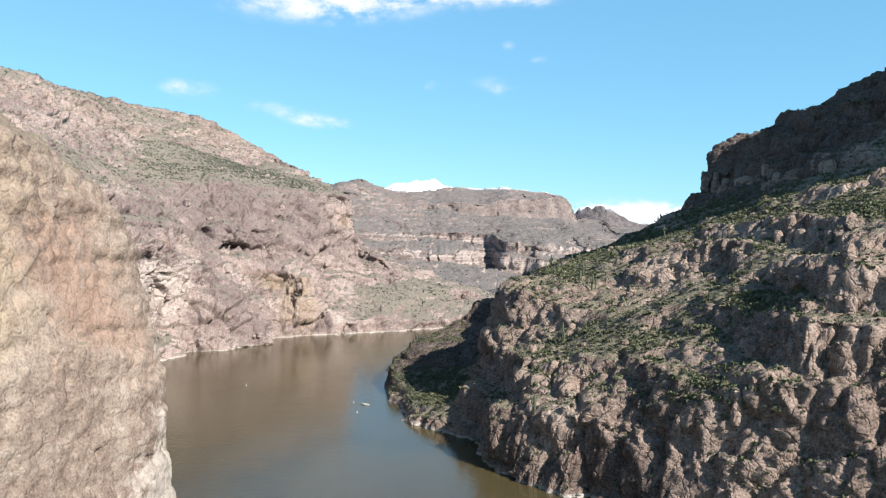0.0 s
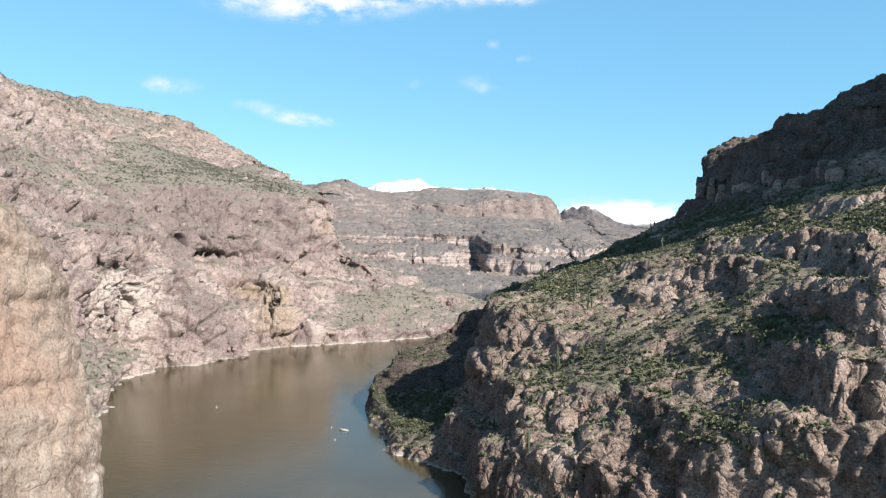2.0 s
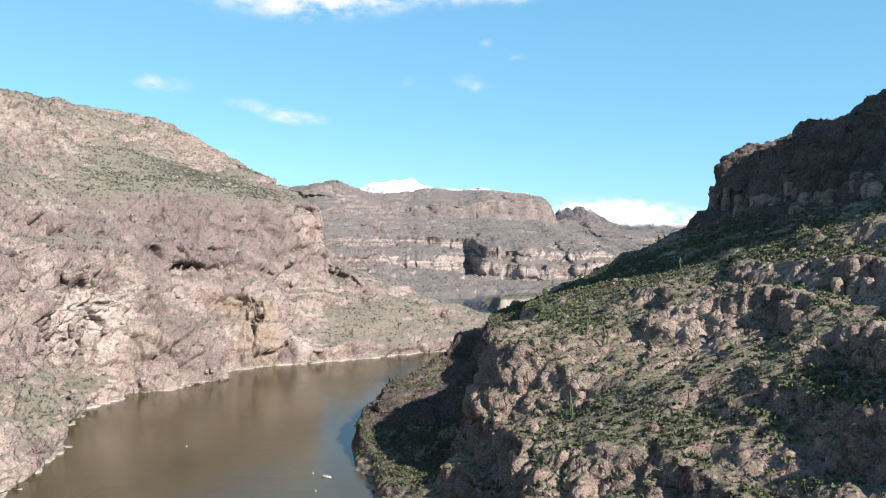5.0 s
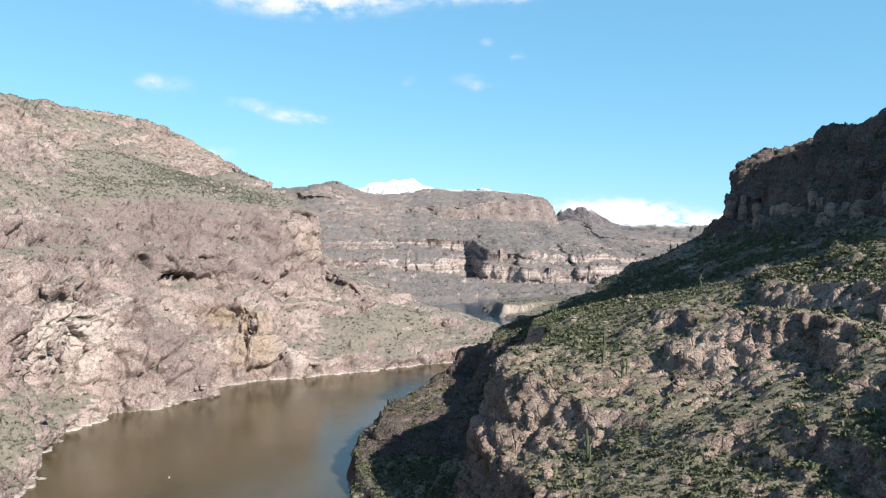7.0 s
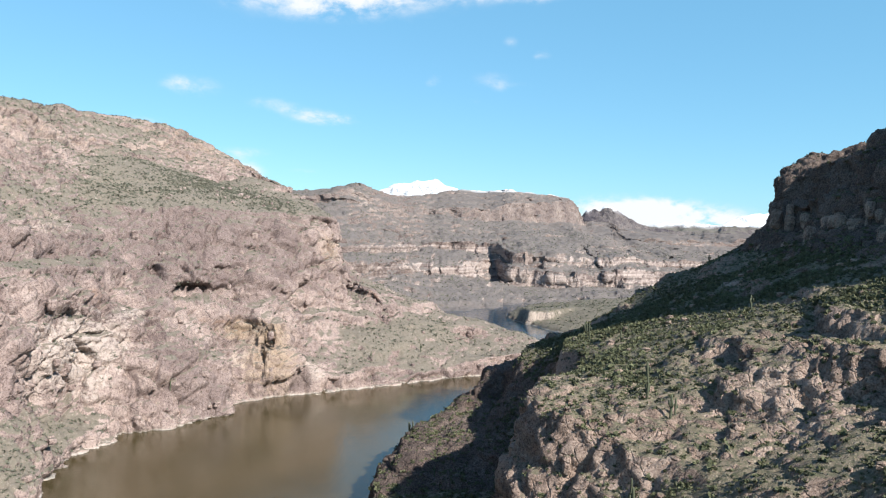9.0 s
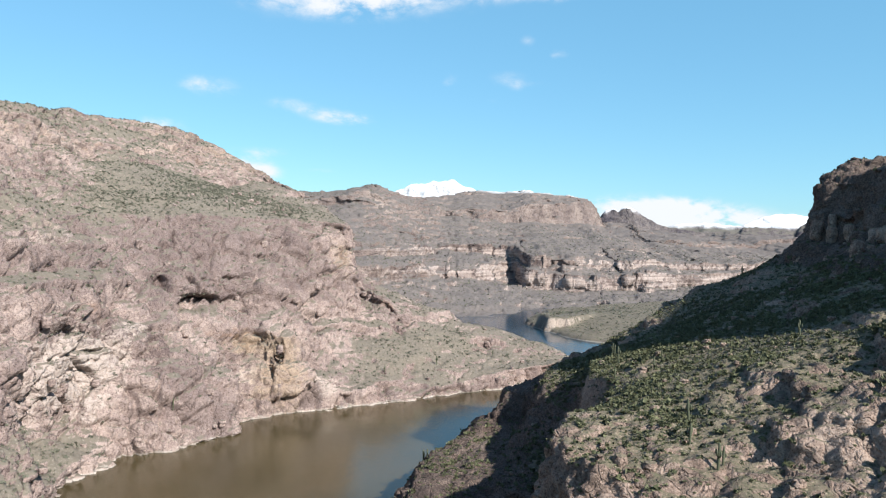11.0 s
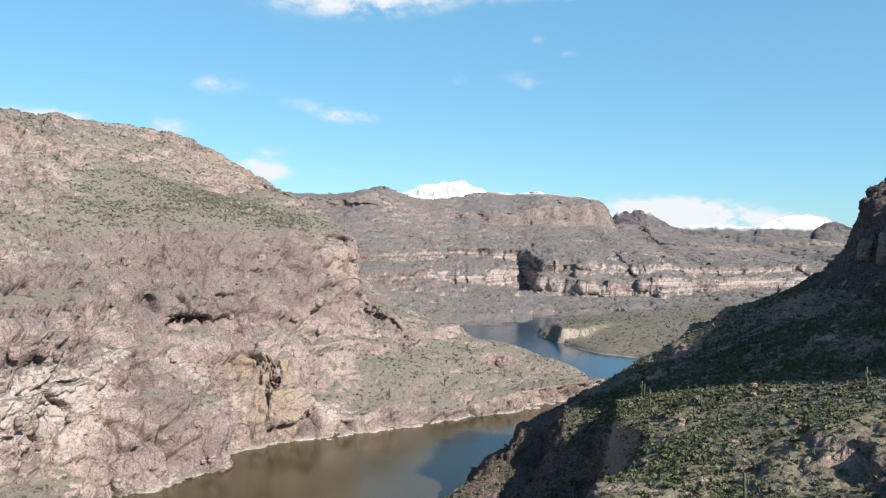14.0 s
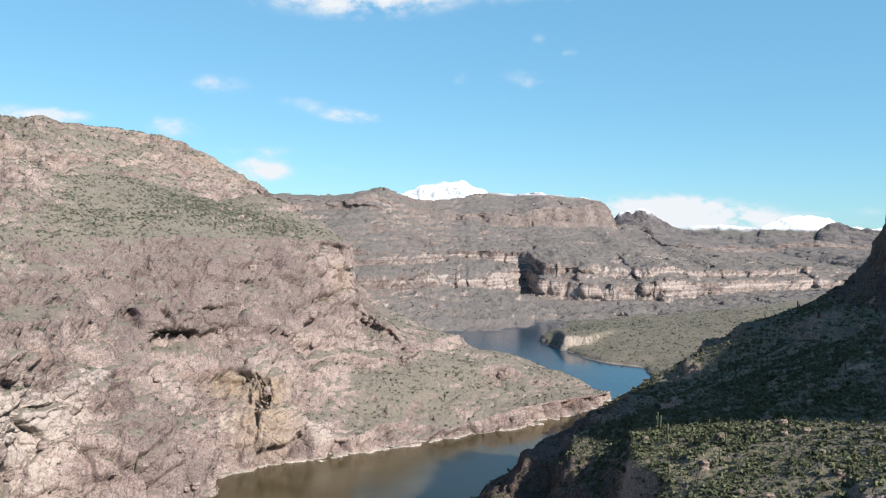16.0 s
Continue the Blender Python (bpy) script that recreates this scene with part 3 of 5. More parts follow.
# ---- the mountain over the far bank and its spur ----
MOUNTAIN = [
    [(-138, 290, -4), (-146, 298, 18), (-158, 308, 40), (-172, 318, 58), (-190, 335, 75), (-215, 355, 100), (-250, 375, 130), (-300, 400, 170), (-360, 420, 200), (-460, 450, 190)],
    [(-150, 350, -4), (-156, 354, 10), (-168, 362, 26), (-185, 374, 45), (-205, 388, 64), (-228, 405, 92), (-258, 428, 124), (-300, 455, 171), (-352, 480, 209), (-450, 500, 190)],
    [(-162, 412, -4), (-168, 418, 8), (-180, 430, 17), (-198, 446, 34), (-218, 465, 62), (-238, 486, 92), (-262, 512, 124), (-295, 540, 171), (-335, 562, 210), (-440, 590, 195)],
    [(-165, 446, -4), (-170, 452, 7), (-184, 468, 18), (-204, 490, 32), (-214, 505, 60), (-232, 520, 90), (-262, 545, 125), (-290, 575, 171), (-325, 600, 210), (-430, 640, 195)],
    [(-182, 478, -4), (-186, 486, 5), (-200, 504, 16), (-214, 522, 28), (-212, 530, 58), (-225, 545, 88), (-258, 580, 122), (-292, 610, 168), (-322, 640, 210), (-430, 690, 195)],
    [(-188, 530, -4), (-193, 538, 6), (-206, 550, 16), (-216, 556, 27), (-209, 552, 60), (-216, 565, 84), (-250, 615, 118), (-290, 650, 167), (-322, 685, 213), (-430, 740, 200)],
    [(-184, 562, -4), (-188, 568, 10), (-194, 576, 26), (-198, 584, 45), (-203, 594, 66), (-222, 630, 93), (-250, 662, 126), (-290, 690, 171), (-322, 725, 217), (-430, 790, 205)],
    [(-163, 584, -4), (-165, 590, 14), (-168, 600, 30), (-175, 618, 48), (-190, 650, 68), (-212, 686, 96), (-234, 704, 136), (-290, 738, 179), (-330, 770, 224), (-430, 850, 210)],
    [(-142, 618, -4), (-144, 626, 12), (-150, 642, 28), (-162, 665, 48), (-176, 698, 68), (-194, 702, 97), (-208, 726, 140), (-270, 785, 181), (-322, 810, 226), (-420, 900, 212)],
    [(-144, 656, -4), (-146, 668, 12), (-147, 686, 27), (-152, 702, 48), (-164, 718, 70), (-172, 728, 98), (-188, 756, 142), (-245, 830, 175), (-305, 846, 226), (-400, 930, 212)],
    [(-116, 680, -4), (-117, 687, 14), (-119, 692, 28), (-126, 702, 46), (-138, 735, 66), (-150, 770, 98), (-168, 792, 142), (-222, 860, 169), (-285, 868, 224), (-370, 960, 212)],
    [(-86, 705, -4), (-88, 712, 9), (-96, 726, 22), (-112, 752, 39), (-118, 790, 58), (-124, 822, 98), (-138, 838, 142), (-200, 892, 175), (-256, 905, 214), (-330, 990, 205)],
    [(-52, 729, -4), (-54, 737, 7), (-60, 756, 18), (-72, 792, 36), (-90, 838, 52), (-103, 856, 82), (-104, 862, 136), (-146, 898, 156), (-200, 918, 181), (-290, 1010, 185)],
    [(-22, 752, -4), (-22, 760, 8), (-26, 780, 16), (-38, 815, 30), (-62, 845, 48), (-95, 876, 64), (-116, 914, 122), (-140, 940, 142), (-165, 950, 150), (-260, 1040, 160)],
    [(8, 778, -4), (6, 786, 9), (0, 800, 17), (-14, 826, 26), (-34, 848, 42), (-66, 862, 60), (-92, 900, 76), (-116, 950, 98), (-150, 990, 110), (-240, 1070, 120)],
    [(38, 806, -4), (36, 810, 13), (28, 830, 16), (18, 850, 24), (8, 876, 34), (-14, 900, 46), (-48, 940, 60), (-90, 985, 74), (-140, 1030, 84), (-230, 1100, 95)],
    [(66, 832, -4), (63, 836, 14), (54, 854, 15), (42, 874, 22), (30, 892, 30), (14, 914, 44), (-12, 950, 46), (-60, 1000, 52), (-120, 1060, 62), (-220, 1130, 78)],
    [(106, 868, -4), (103, 872, 14), (95, 890, 15), (86, 905, 20), (74, 922, 25), (54, 946, 30), (20, 975, 32), (-30, 1020, 34), (-100, 1090, 45), (-210, 1160, 65)],
    [(129, 908, -4), (125, 911, 11), (116, 922, 11), (106, 932, 15), (92, 944, 18), (68, 966, 20), (30, 995, 20), (-20, 1040, 18), (-90, 1110, 30), (-205, 1180, 55)],
    [(128, 940, -4), (122, 942, 3), (112, 948, 6), (100, 956, 9), (86, 968, 10), (62, 990, 9), (24, 1020, 8), (-24, 1062, 8), (-92, 1130, 20), (-205, 1200, 48)],
    [(112, 985, -6), (106, 985, -5), (98, 988, -4), (86, 994, -4), (72, 1004, -4), (50, 1022, -4), (14, 1050, -4), (-30, 1090, -3), (-96, 1150, 10), (-208, 1220, 40)],
]
# ---- the hillside across the water, with the bluff on its shoulder ----
# Outer points of the middle rows: an unseen crest raised to shade the slope.
HILLSIDE = [
    [(175, 152, -4), (180, 157, 16), (185, 161, 30), (191, 165, 42), (197, 170, 54), (206, 174, 62), (224, 176, 66), (250, 176, 68), (276, 176, 68), (300, 176, 68), (324, 176, 68), (390, 176, 66)],
    [(136, 180, -4), (141, 185, 18), (145, 189, 32), (150, 193, 44), (156, 199, 60), (166, 205, 71), (186, 209, 76), (214, 211, 78), (242, 211, 80), (268, 211, 82), (294, 210, 84), (380, 210, 84)],
    [(100, 205, -4), (106, 209, 18), (111, 212, 32), (117, 216, 44), (123, 222, 62), (136, 230, 77), (162, 237, 84), (196, 240, 88), (228, 236, 93), (256, 228, 106), (284, 224, 132), (360, 222, 150)],
    [(70, 237, -4), (77, 237, 16), (86, 235, 32), (97, 228, 44), (107, 232, 60), (123, 245, 78), (152, 254, 90), (190, 262, 95), (230, 256, 102), (256, 248, 139), (282, 243, 146), (350, 245, 165)],
    [(46, 263, -4), (51, 264, 22), (64, 259, 36), (84, 252, 43), (102, 248, 55), (121, 264, 71), (134, 268, 84), (166, 292, 101), (208, 300, 114), (246, 288, 138), (276, 276, 168), (335, 285, 215)],
    [(23, 288, -4), (29, 290, 20), (44, 297, 35), (64, 303, 46), (94, 306, 62), (122, 302, 79), (146, 310, 92), (168, 318, 107), (208, 345, 126), (246, 345, 148), (284, 320, 325), (345, 328, 370)],
    [(10, 330, -4), (16, 332, 14), (28, 335, 34), (42, 337, 43), (64, 334, 52), (95, 339, 69), (115, 340, 81), (138, 345, 95), (176, 368, 114), (222, 394, 132), (263, 390, 190), (320, 375, 345)],
    [(-14, 362, -4), (-4, 364, 7), (16, 368, 16), (27, 372, 46), (36, 374, 62), (62, 372, 69), (92, 375, 78), (122, 380, 90), (160, 400, 107), (204, 428, 128), (254, 440, 168), (322, 410, 330)],
    [(-27, 408, -4), (-16, 407, 7), (16, 404, 15), (29, 401, 48), (35, 401, 69), (74, 405, 73), (106, 420, 85), (146, 436, 101), (184, 462, 118), (212, 468, 130), (242, 472, 167), (335, 452, 258)],
    [(-31, 436, -4), (-26, 437, 9), (6, 438, 14), (40, 441, 20), (47, 443, 58), (66, 447, 73), (104, 456, 84), (148, 462, 101), (184, 474, 118), (210, 484, 133), (237, 488, 169), (345, 485, 256)],
    [(-34, 466, -4), (-29, 467, 13), (-20, 470, 20), (14, 476, 24), (46, 482, 31), (56, 486, 69), (116, 492, 89), (152, 491, 104), (182, 492, 119), (210, 498, 132), (237, 502, 176), (350, 525, 246)],
    [(-25, 520, -4), (-19, 522, 14), (-9, 527, 23), (32, 545, 29), (44, 549, 58), (76, 555, 69), (114, 560, 84), (148, 560, 100), (178, 560, 113), (206, 563, 128), (227, 565, 172), (340, 610, 214)],
    [(-11, 566, -4), (0, 568, 16), (12, 570, 30), (34, 575, 45), (66, 580, 59), (94, 592, 67), (122, 612, 77), (148, 612, 92), (172, 606, 107), (198, 600, 128), (219, 613, 170), (332, 680, 203)],
    [(-3, 615, -4), (8, 614, 12), (26, 616, 26), (50, 622, 40), (80, 632, 54), (104, 640, 65), (128, 640, 79), (150, 636, 92), (174, 634, 106), (204, 628, 124), (225, 630, 170), (332, 715, 198)],
    [(6, 655, -4), (18, 652, 10), (42, 650, 26), (68, 652, 44), (92, 656, 57), (114, 664, 68), (136, 672, 82), (158, 668, 94), (182, 662, 105), (216, 662, 124), (243, 666, 168), (332, 740, 192)],
    [(36, 720, -4), (50, 714, 12), (74, 706, 32), (98, 700, 50), (118, 696, 64), (140, 694, 78), (164, 694, 92), (188, 694, 103), (214, 698, 112), (244, 704, 130), (272, 710, 168), (350, 760, 190)],
    [(70, 770, -4), (86, 762, 10), (110, 754, 26), (134, 750, 44), (158, 748, 60), (180, 748, 74), (206, 750, 86), (234, 754, 98), (264, 760, 110), (296, 768, 130), (325, 775, 165), (400, 800, 185)],
    [(108, 836, -4), (120, 832, 8), (142, 828, 20), (166, 826, 34), (190, 826, 46), (216, 828, 58), (246, 832, 70), (280, 838, 84), (318, 846, 98), (360, 856, 118), (400, 866, 150), (470, 880, 175)],
    [(142, 905, -4), (152, 903, 6), (172, 902, 14), (196, 902, 24), (224, 904, 34), (256, 908, 44), (292, 914, 56), (334, 922, 70), (382, 932, 86), (430, 944, 104), (480, 956, 130), (560, 970, 160)],
    [(172, 990, -4), (180, 990, 4), (198, 990, 8), (222, 992, 14), (252, 996, 20), (288, 1000, 28), (330, 1006, 38), (380, 1014, 50), (436, 1024, 64), (496, 1036, 82), (556, 1050, 106), (650, 1070, 140)],
]
# ---- scrub flats and the low headland on the far reach ----
FLATS = [
    [(160, 975, -5), (172, 985, 3), (200, 1000, 6), (260, 1020, 10), (360, 1050, 20), (520, 1080, 60)],
    [(196, 1095, -5), (204, 1098, 3), (232, 1106, 5), (300, 1120, 10), (420, 1140, 18), (640, 1180, 50)],
    [(148, 1148, -5), (156, 1152, 3), (190, 1165, 6), (270, 1190, 11), (420, 1220, 16), (660, 1280, 40)],
    [(114, 1245, -5), (120, 1250, 4), (140, 1262, 9), (220, 1290, 16), (420, 1320, 17), (680, 1400, 36)],
    [(96, 1315, -5), (102, 1318, 7), (122, 1326, 15), (215, 1345, 18), (420, 1400, 16), (700, 1520, 34)],
    [(118, 1375, -5), (124, 1380, 5), (146, 1390, 10), (230, 1420, 14), (425, 1500, 15), (720, 1640, 34)],
    [(140, 1470, -5), (148, 1472, 3), (170, 1476, 6), (250, 1500, 10), (430, 1600, 16), (740, 1760, 36)],
    [(150, 1560, -5), (158, 1562, 2), (180, 1566, 5), (260, 1590, 10), (440, 1690, 18), (760, 1860, 40)],
]


def rim(slope, *rows):
    """One line of sight over the far country: the way east for each metre ahead, then rows of (ahead, height)."""
    return [(slope * y, y, z) for y, z in rows]


FAR_COUNTRY = [
    rim(-0.6, (900, 40), (1000, 60), (1150, 80), (1160, 92), (1200, 100), (1230, 104), (1240, 116), (1500, 160), (1800, 200), (1820, 215), (2100, 240), (2600, 220)),
    rim(-0.35, (1060, 20), (1180, 45), (1330, 68), (1340, 80), (1400, 88), (1430, 92), (1440, 106), (1700, 165), (2000, 212), (2020, 228), (2300, 256), (2700, 240)),
    rim(-0.22, (1120, 5), (1280, 34), (1410, 62), (1418, 76), (1470, 86), (1500, 90), (1508, 104), (1700, 148), (2050, 212), (2080, 228), (2380, 262), (2800, 245)),
    rim(-0.15, (1170, -6), (1330, 30), (1460, 60), (1468, 74), (1500, 84), (1560, 90), (1568, 104), (1800, 145), (2180, 222), (2200, 240), (2430, 272), (2800, 255)),
    rim(-0.11, (1240, -6), (1380, 28), (1490, 60), (1498, 78), (1540, 86), (1630, 94), (1638, 108), (1900, 150), (2260, 230), (2280, 243), (2470, 283), (2850, 270)),
    rim(-0.07, (1300, -6), (1450, 25), (1600, 54), (1608, 74), (1650, 82), (1780, 92), (1790, 108), (2020, 146), (2360, 218), (2385, 231), (2560, 262), (3000, 258)),
    rim(-0.035, (1350, -6), (1520, 24), (1720, 50), (1728, 70), (1765, 79), (1930, 92), (1940, 110), (2150, 142), (2480, 204), (2505, 219), (2760, 274), (3200, 276)),
    rim(0, (1372, -6), (1560, 21), (1785, 44), (1793, 66), (1830, 77), (2000, 94), (2010, 116), (2200, 144), (2540, 198), (2562, 222), (2960, 300), (3400, 296)),
    rim(0.03, (1392, -6), (1600, 20), (1850, 44), (1858, 67), (1890, 80), (2035, 95), (2043, 118), (2260, 148), (2560, 194), (2585, 229), (3120, 325), (3500, 312)),
    rim(0.055, (1412, -6), (1660, 20), (2000, 48), (2008, 72), (2020, 82), (2046, 96), (2054, 120), (2300, 148), (2620, 194), (2650, 236), (3150, 325), (3500, 314)),
    rim(0.068, (1450, -6), (1690, 18), (1985, 44), (1990, 66), (1998, 78), (2030, 92), (2038, 118), (2300, 145), (2640, 192), (2670, 242), (3150, 322), (3500, 314)),
    rim(0.078, (1490, -6), (1700, 15), (1862, 38), (1870, 64), (1890, 71), (1925, 76), (1932, 102), (2300, 142), (2660, 190), (2690, 248), (3160, 320), (3500, 314)),
    rim(0.105, (1545, -3), (1720, 12), (1840, 34), (1848, 58), (1880, 63), (1905, 68), (1914, 96), (2300, 138), (2780, 192), (2815, 258), (3200, 313), (3500, 306)),
    rim(0.135, (1570, 0), (1730, 12), (1840, 34), (1848, 54), (1890, 60), (1925, 66), (1932, 92), (2300, 134), (2950, 194), (3000, 270), (3280, 307), (3500, 294)),
    rim(0.16, (1580, 1), (1740, 13), (1850, 34), (1857, 52), (1900, 58), (1950, 64), (1958, 88), (2300, 130), (3080, 196), (3180, 266), (3330, 303), (3480, 264)),
    rim(0.171, (1585, 2), (1745, 14), (1870, 34), (1877, 50), (1920, 57), (1985, 66), (1994, 86), (2320, 128), (3050, 184), (3300, 206), (3480, 226), (3800, 222)),
    rim(0.185, (1590, 3), (1750, 14), (1900, 34), (1908, 52), (1945, 58), (1990, 66), (1998, 84), (2340, 124), (2950, 168), (3400, 206), (3700, 232), (3900, 228)),
    rim(0.206, (1600, 4), (1760, 14), (1905, 32), (1912, 54), (1945, 58), (1980, 64), (1988, 84), (2360, 122), (2900, 160), (3500, 204), (3720, 236), (3900, 228)),
    rim(0.225, (1610, 6), (1780, 15), (1930, 34), (1938, 58), (1970, 62), (2030, 70), (2038, 86), (2400, 118), (2750, 143), (2790, 149), (3600, 205), (4000, 206)),
    rim(0.26, (1620, 10), (1830, 18), (2010, 36), (2018, 58), (2050, 64), (2100, 72), (2108, 86), (2400, 112), (2720, 136), (2735, 152), (3600, 192), (4100, 198)),
    rim(0.31, (1640, 14), (1900, 22), (2120, 42), (2128, 62), (2160, 68), (2180, 72), (2188, 88), (2450, 108), (2900, 132), (2915, 150), (3500, 176), (4200, 192)),
    rim(0.365, (1660, 18), (1950, 26), (2240, 46), (2248, 64), (2290, 70), (2340, 76), (2348, 92), (2600, 108), (3100, 136), (3115, 156), (3700, 178), (4300, 196)),
    rim(0.43, (1700, 30), (1980, 40), (2280, 56), (2288, 74), (2330, 80), (2400, 86), (2408, 100), (2650, 112), (3200, 142), (3215, 160), (3600, 176), (4300, 196)),
    rim(0.52, (1700, 60), (1980, 70), (2280, 80), (2288, 95), (2330, 100), (2400, 105), (2408, 116), (2650, 125), (3200, 150), (3215, 165), (3600, 180), (4200, 196)),
    rim(0.75, (1500, 110), (1780, 110), (2000, 115), (2008, 125), (2050, 128), (2100, 130), (2108, 138), (2450, 150), (3000, 170), (3015, 180), (3300, 190), (3600, 196)),
]


def build_near_cliff():
    p = weather(loft(NEAR_CLIFF, 0.7, 0.7), big=0.9, blocks=((17.0, 20.0, 0.4), (9.0, 5.0, 0.5), (3.6, 1.8, 0.24)), ledges=0.9, ledge_size=11.0, fine=0.14, salt=100, gentle=0.4)
    x, y, z = p[..., 0], p[..., 1], p[..., 2]
    q = p.reshape(-1, 3)
    n = normals_of(p)
    # level cracks across the face, a few overhung slots and pits
    wave = fbm(q * (1, 1, 0) / 14.0, 3, 120).reshape(x.shape)
    gap = step(fbm(q / (16, 16, 6), 2, 130).reshape(x.shape), -0.3, 0.3)
    slot = 0.0
    for level in (10.0, 22.0, 33.0, 54.0, 63.0, 79.0, 88.0):
        slot = slot + np.exp(-((z - level - 1.6 * wave) / 0.55) ** 2) * gap
    f1, _, own = cells(q / (5.0, 5.0, 7.0), 140)
    pit = (step(-f1, -0.22, -0.10) * (own > 0.9)).reshape(x.shape)
    p = p - n * (0.9 * slot + 1.4 * pit)[..., None]
    # broken ledges on the weathered upper part
    h = (z + 0.25 * y + 3.0 * fbm(q / 12.0, 3, 150).reshape(x.shape)) / 4.2
    f1, f2, own = cells(q / (5.0, 5.0, 3.0), 160)
    ledge = 1.1 * (h - np.floor(h)) + (1.5 * own - 0.8 * (1 - step(f2 - f1, 0.0, 0.15))).reshape(x.shape)
    p = p + n * (ledge * (0.10 + 0.45 * step(z + 5.0 * wave, 78, 96)))[..., None]
    flow = fbm(q / (30, 30, 14), 3, 5).reshape(x.shape)
    pale = 0.75 * step(-z, -46, -8) * step(y, 120, 160) + 0.45 * patch(p, -70, 190, 30, 30, 16, 60) + 0.2 * flow
    ochre = 0.9 * patch(p, -82, 130, 72, 30, 22, 22) + 0.5 * patch(p, -90, 140, 98, 40, 30, 12) + 0.25 * flow
    rust = 0.8 * patch(p, -76, 160, 78, 30, 22, 20) + 0.55 * patch(p, -72, 185, 60, 20, 20, 14) - 0.2 * flow
    land("near_cliff", p, MAT_NEAR, "sheer tan and rust-red cliff face rising out of the lake", "cliff", dict(pale=pale, ochre=ochre, rust=rust))


def build_mountain():
    # the crest lies farther back than the face
    back = [1.0] * 6 + [1.03, 1.09, 1.11, 1.10]
    rows = [[tuple(np.array((0, 0, 85.3)) + (np.array(q) - (0, 0, 85.3)) * (1 + (k - 1) * (1.0 if i < 12 else max(0.0, (15 - i) / 4)))) for q, k in zip(row, back)] for i, row in enumerate(MOUNTAIN)]
    base = loft(rows, 1.1, 1.1)
    bench = np.clip(1.2 * patch(base, -240, 765, 166, 50, 110, 18) + 0.9 * patch(base, -275, 610, 150, 34, 60, 22) + 1.1 * patch(base, -190, 860, 162, 45, 50, 15) + 1.0 * patch(base, -256, 705, 156, 30, 40, 15) + 0.9 * patch(base, -150, 885, 148, 30, 26, 12)
                    + 0.9 * patch(base, -205, 515, 18, 30, 34, 12) + 0.9 * patch(base, -185, 440, 18, 24, 34, 14) + 0.8 * patch(base, -50, 800, 28, 26, 34, 14) + 0.7 * patch(base, -20, 850, 34, 40, 30, 12)
                    + 0.85 * patch(base, -365, 800, 224, 70, 280, 15) + 0.5 * patch(base, -300, 820, 190, 60, 160, 9), 0, 1)
    noise_mask = step(fbm(base.reshape(-1, 3) / 36.0, 3, 230), -0.2, 0.5).reshape(bench.shape)
    rocky = np.clip(1 - bench * (0.55 + 0.45 * noise_mask), 0.08, 1)
    p = weather(base, big=3.0, lumps=((40.0, 5.0, 1.2), (17.0, 1.0, 1.1)), blocks=((27.0, 19.0, 5.2), (10.0, 7.0, 2.2), (4.5, 3.0, 0.75)), ledges=0.45, ledge_size=10.0, fine=0.22, salt=200, gentle=0.2, tilt=(0.1, -0.12),
                stairs=((36.0, 0.35, 18.0), (14.0, 0.15, 7.0)), rocky=rocky)
    # the cave: a bite under an overhanging block
    n = normals_of(p)
    bite = dome(p, -189, 690, 76, 18, 19, 6.0) + 0.7 * dome(p, -211, 678, 91, 6, 9, 13)
    p = p + np.array([0.62, -0.78, 0.0]) * (9.0 * patch(p, -196, 697, 92, 22, 22, 11) - 13.0 * bite)[..., None]
    # clefts and overhung ledges on the face: middle, half sizes, depth
    for x, y, z, rx, ry, rz, deep in ((-213, 682, 92, 4, 13, 14, 8), (-231, 634, 104, 4, 14, 12, 7), (-246, 596, 100, 4, 14, 10, 7), (-132, 824, 124, 3, 18, 11, 8), (-190, 746, 120, 3, 18, 8, 6),
                                      (-163, 772, 108, 9, 18, 2.5, 6), (-220, 655, 62, 7, 14, 2.5, 5), (-176, 660, 64, 8, 16, 2.2, 5), (-152, 792, 130, 3, 18, 7, 6), (-205, 720, 128, 8, 18, 2.2, 5),
                                      (-236, 612, 84, 8, 14, 2.4, 5), (-214, 560, 70, 6, 16, 2.2, 5), (-180, 700, 112, 3, 16, 6, 5), (-60, 800, 34, 5, 12, 2.0, 3), (60, 858, 16, 5, 10, 3.0, 4)):
        wave = 0.35 * fbm(p.reshape(-1, 3) / 5.0, 2, int(x) + 900).reshape(p.shape[:2])
        p = p - np.array([0.62, -0.78, 0.0]) * (deep * np.clip(patch(p, x, y, z, rx, ry, rz) * (1 + wave) * 1.5 - 0.35, 0, 1))[..., None]
    # a dark cleft in the yellow buttress
    p = p - n * (5.0 * patch(p, -133, 700, 34, 4, 7, 17))[..., None]
    # the red pinnacle
    p = p + np.array([0, 0, 1.0]) * (9.0 * patch(p, -72, 860, 64, 12, 16, 34) + 6.0 * patch(p, -86, 876, 70, 9, 10, 30))[..., None]
    flow = fbm(p.reshape(-1, 3) / (26, 26, 18), 3, 15).reshape(p.shape[:2])
    z = p[..., 2]
    crest = step(z + 6 * flow, 182, 196) * (1 - 0.6 * bench)
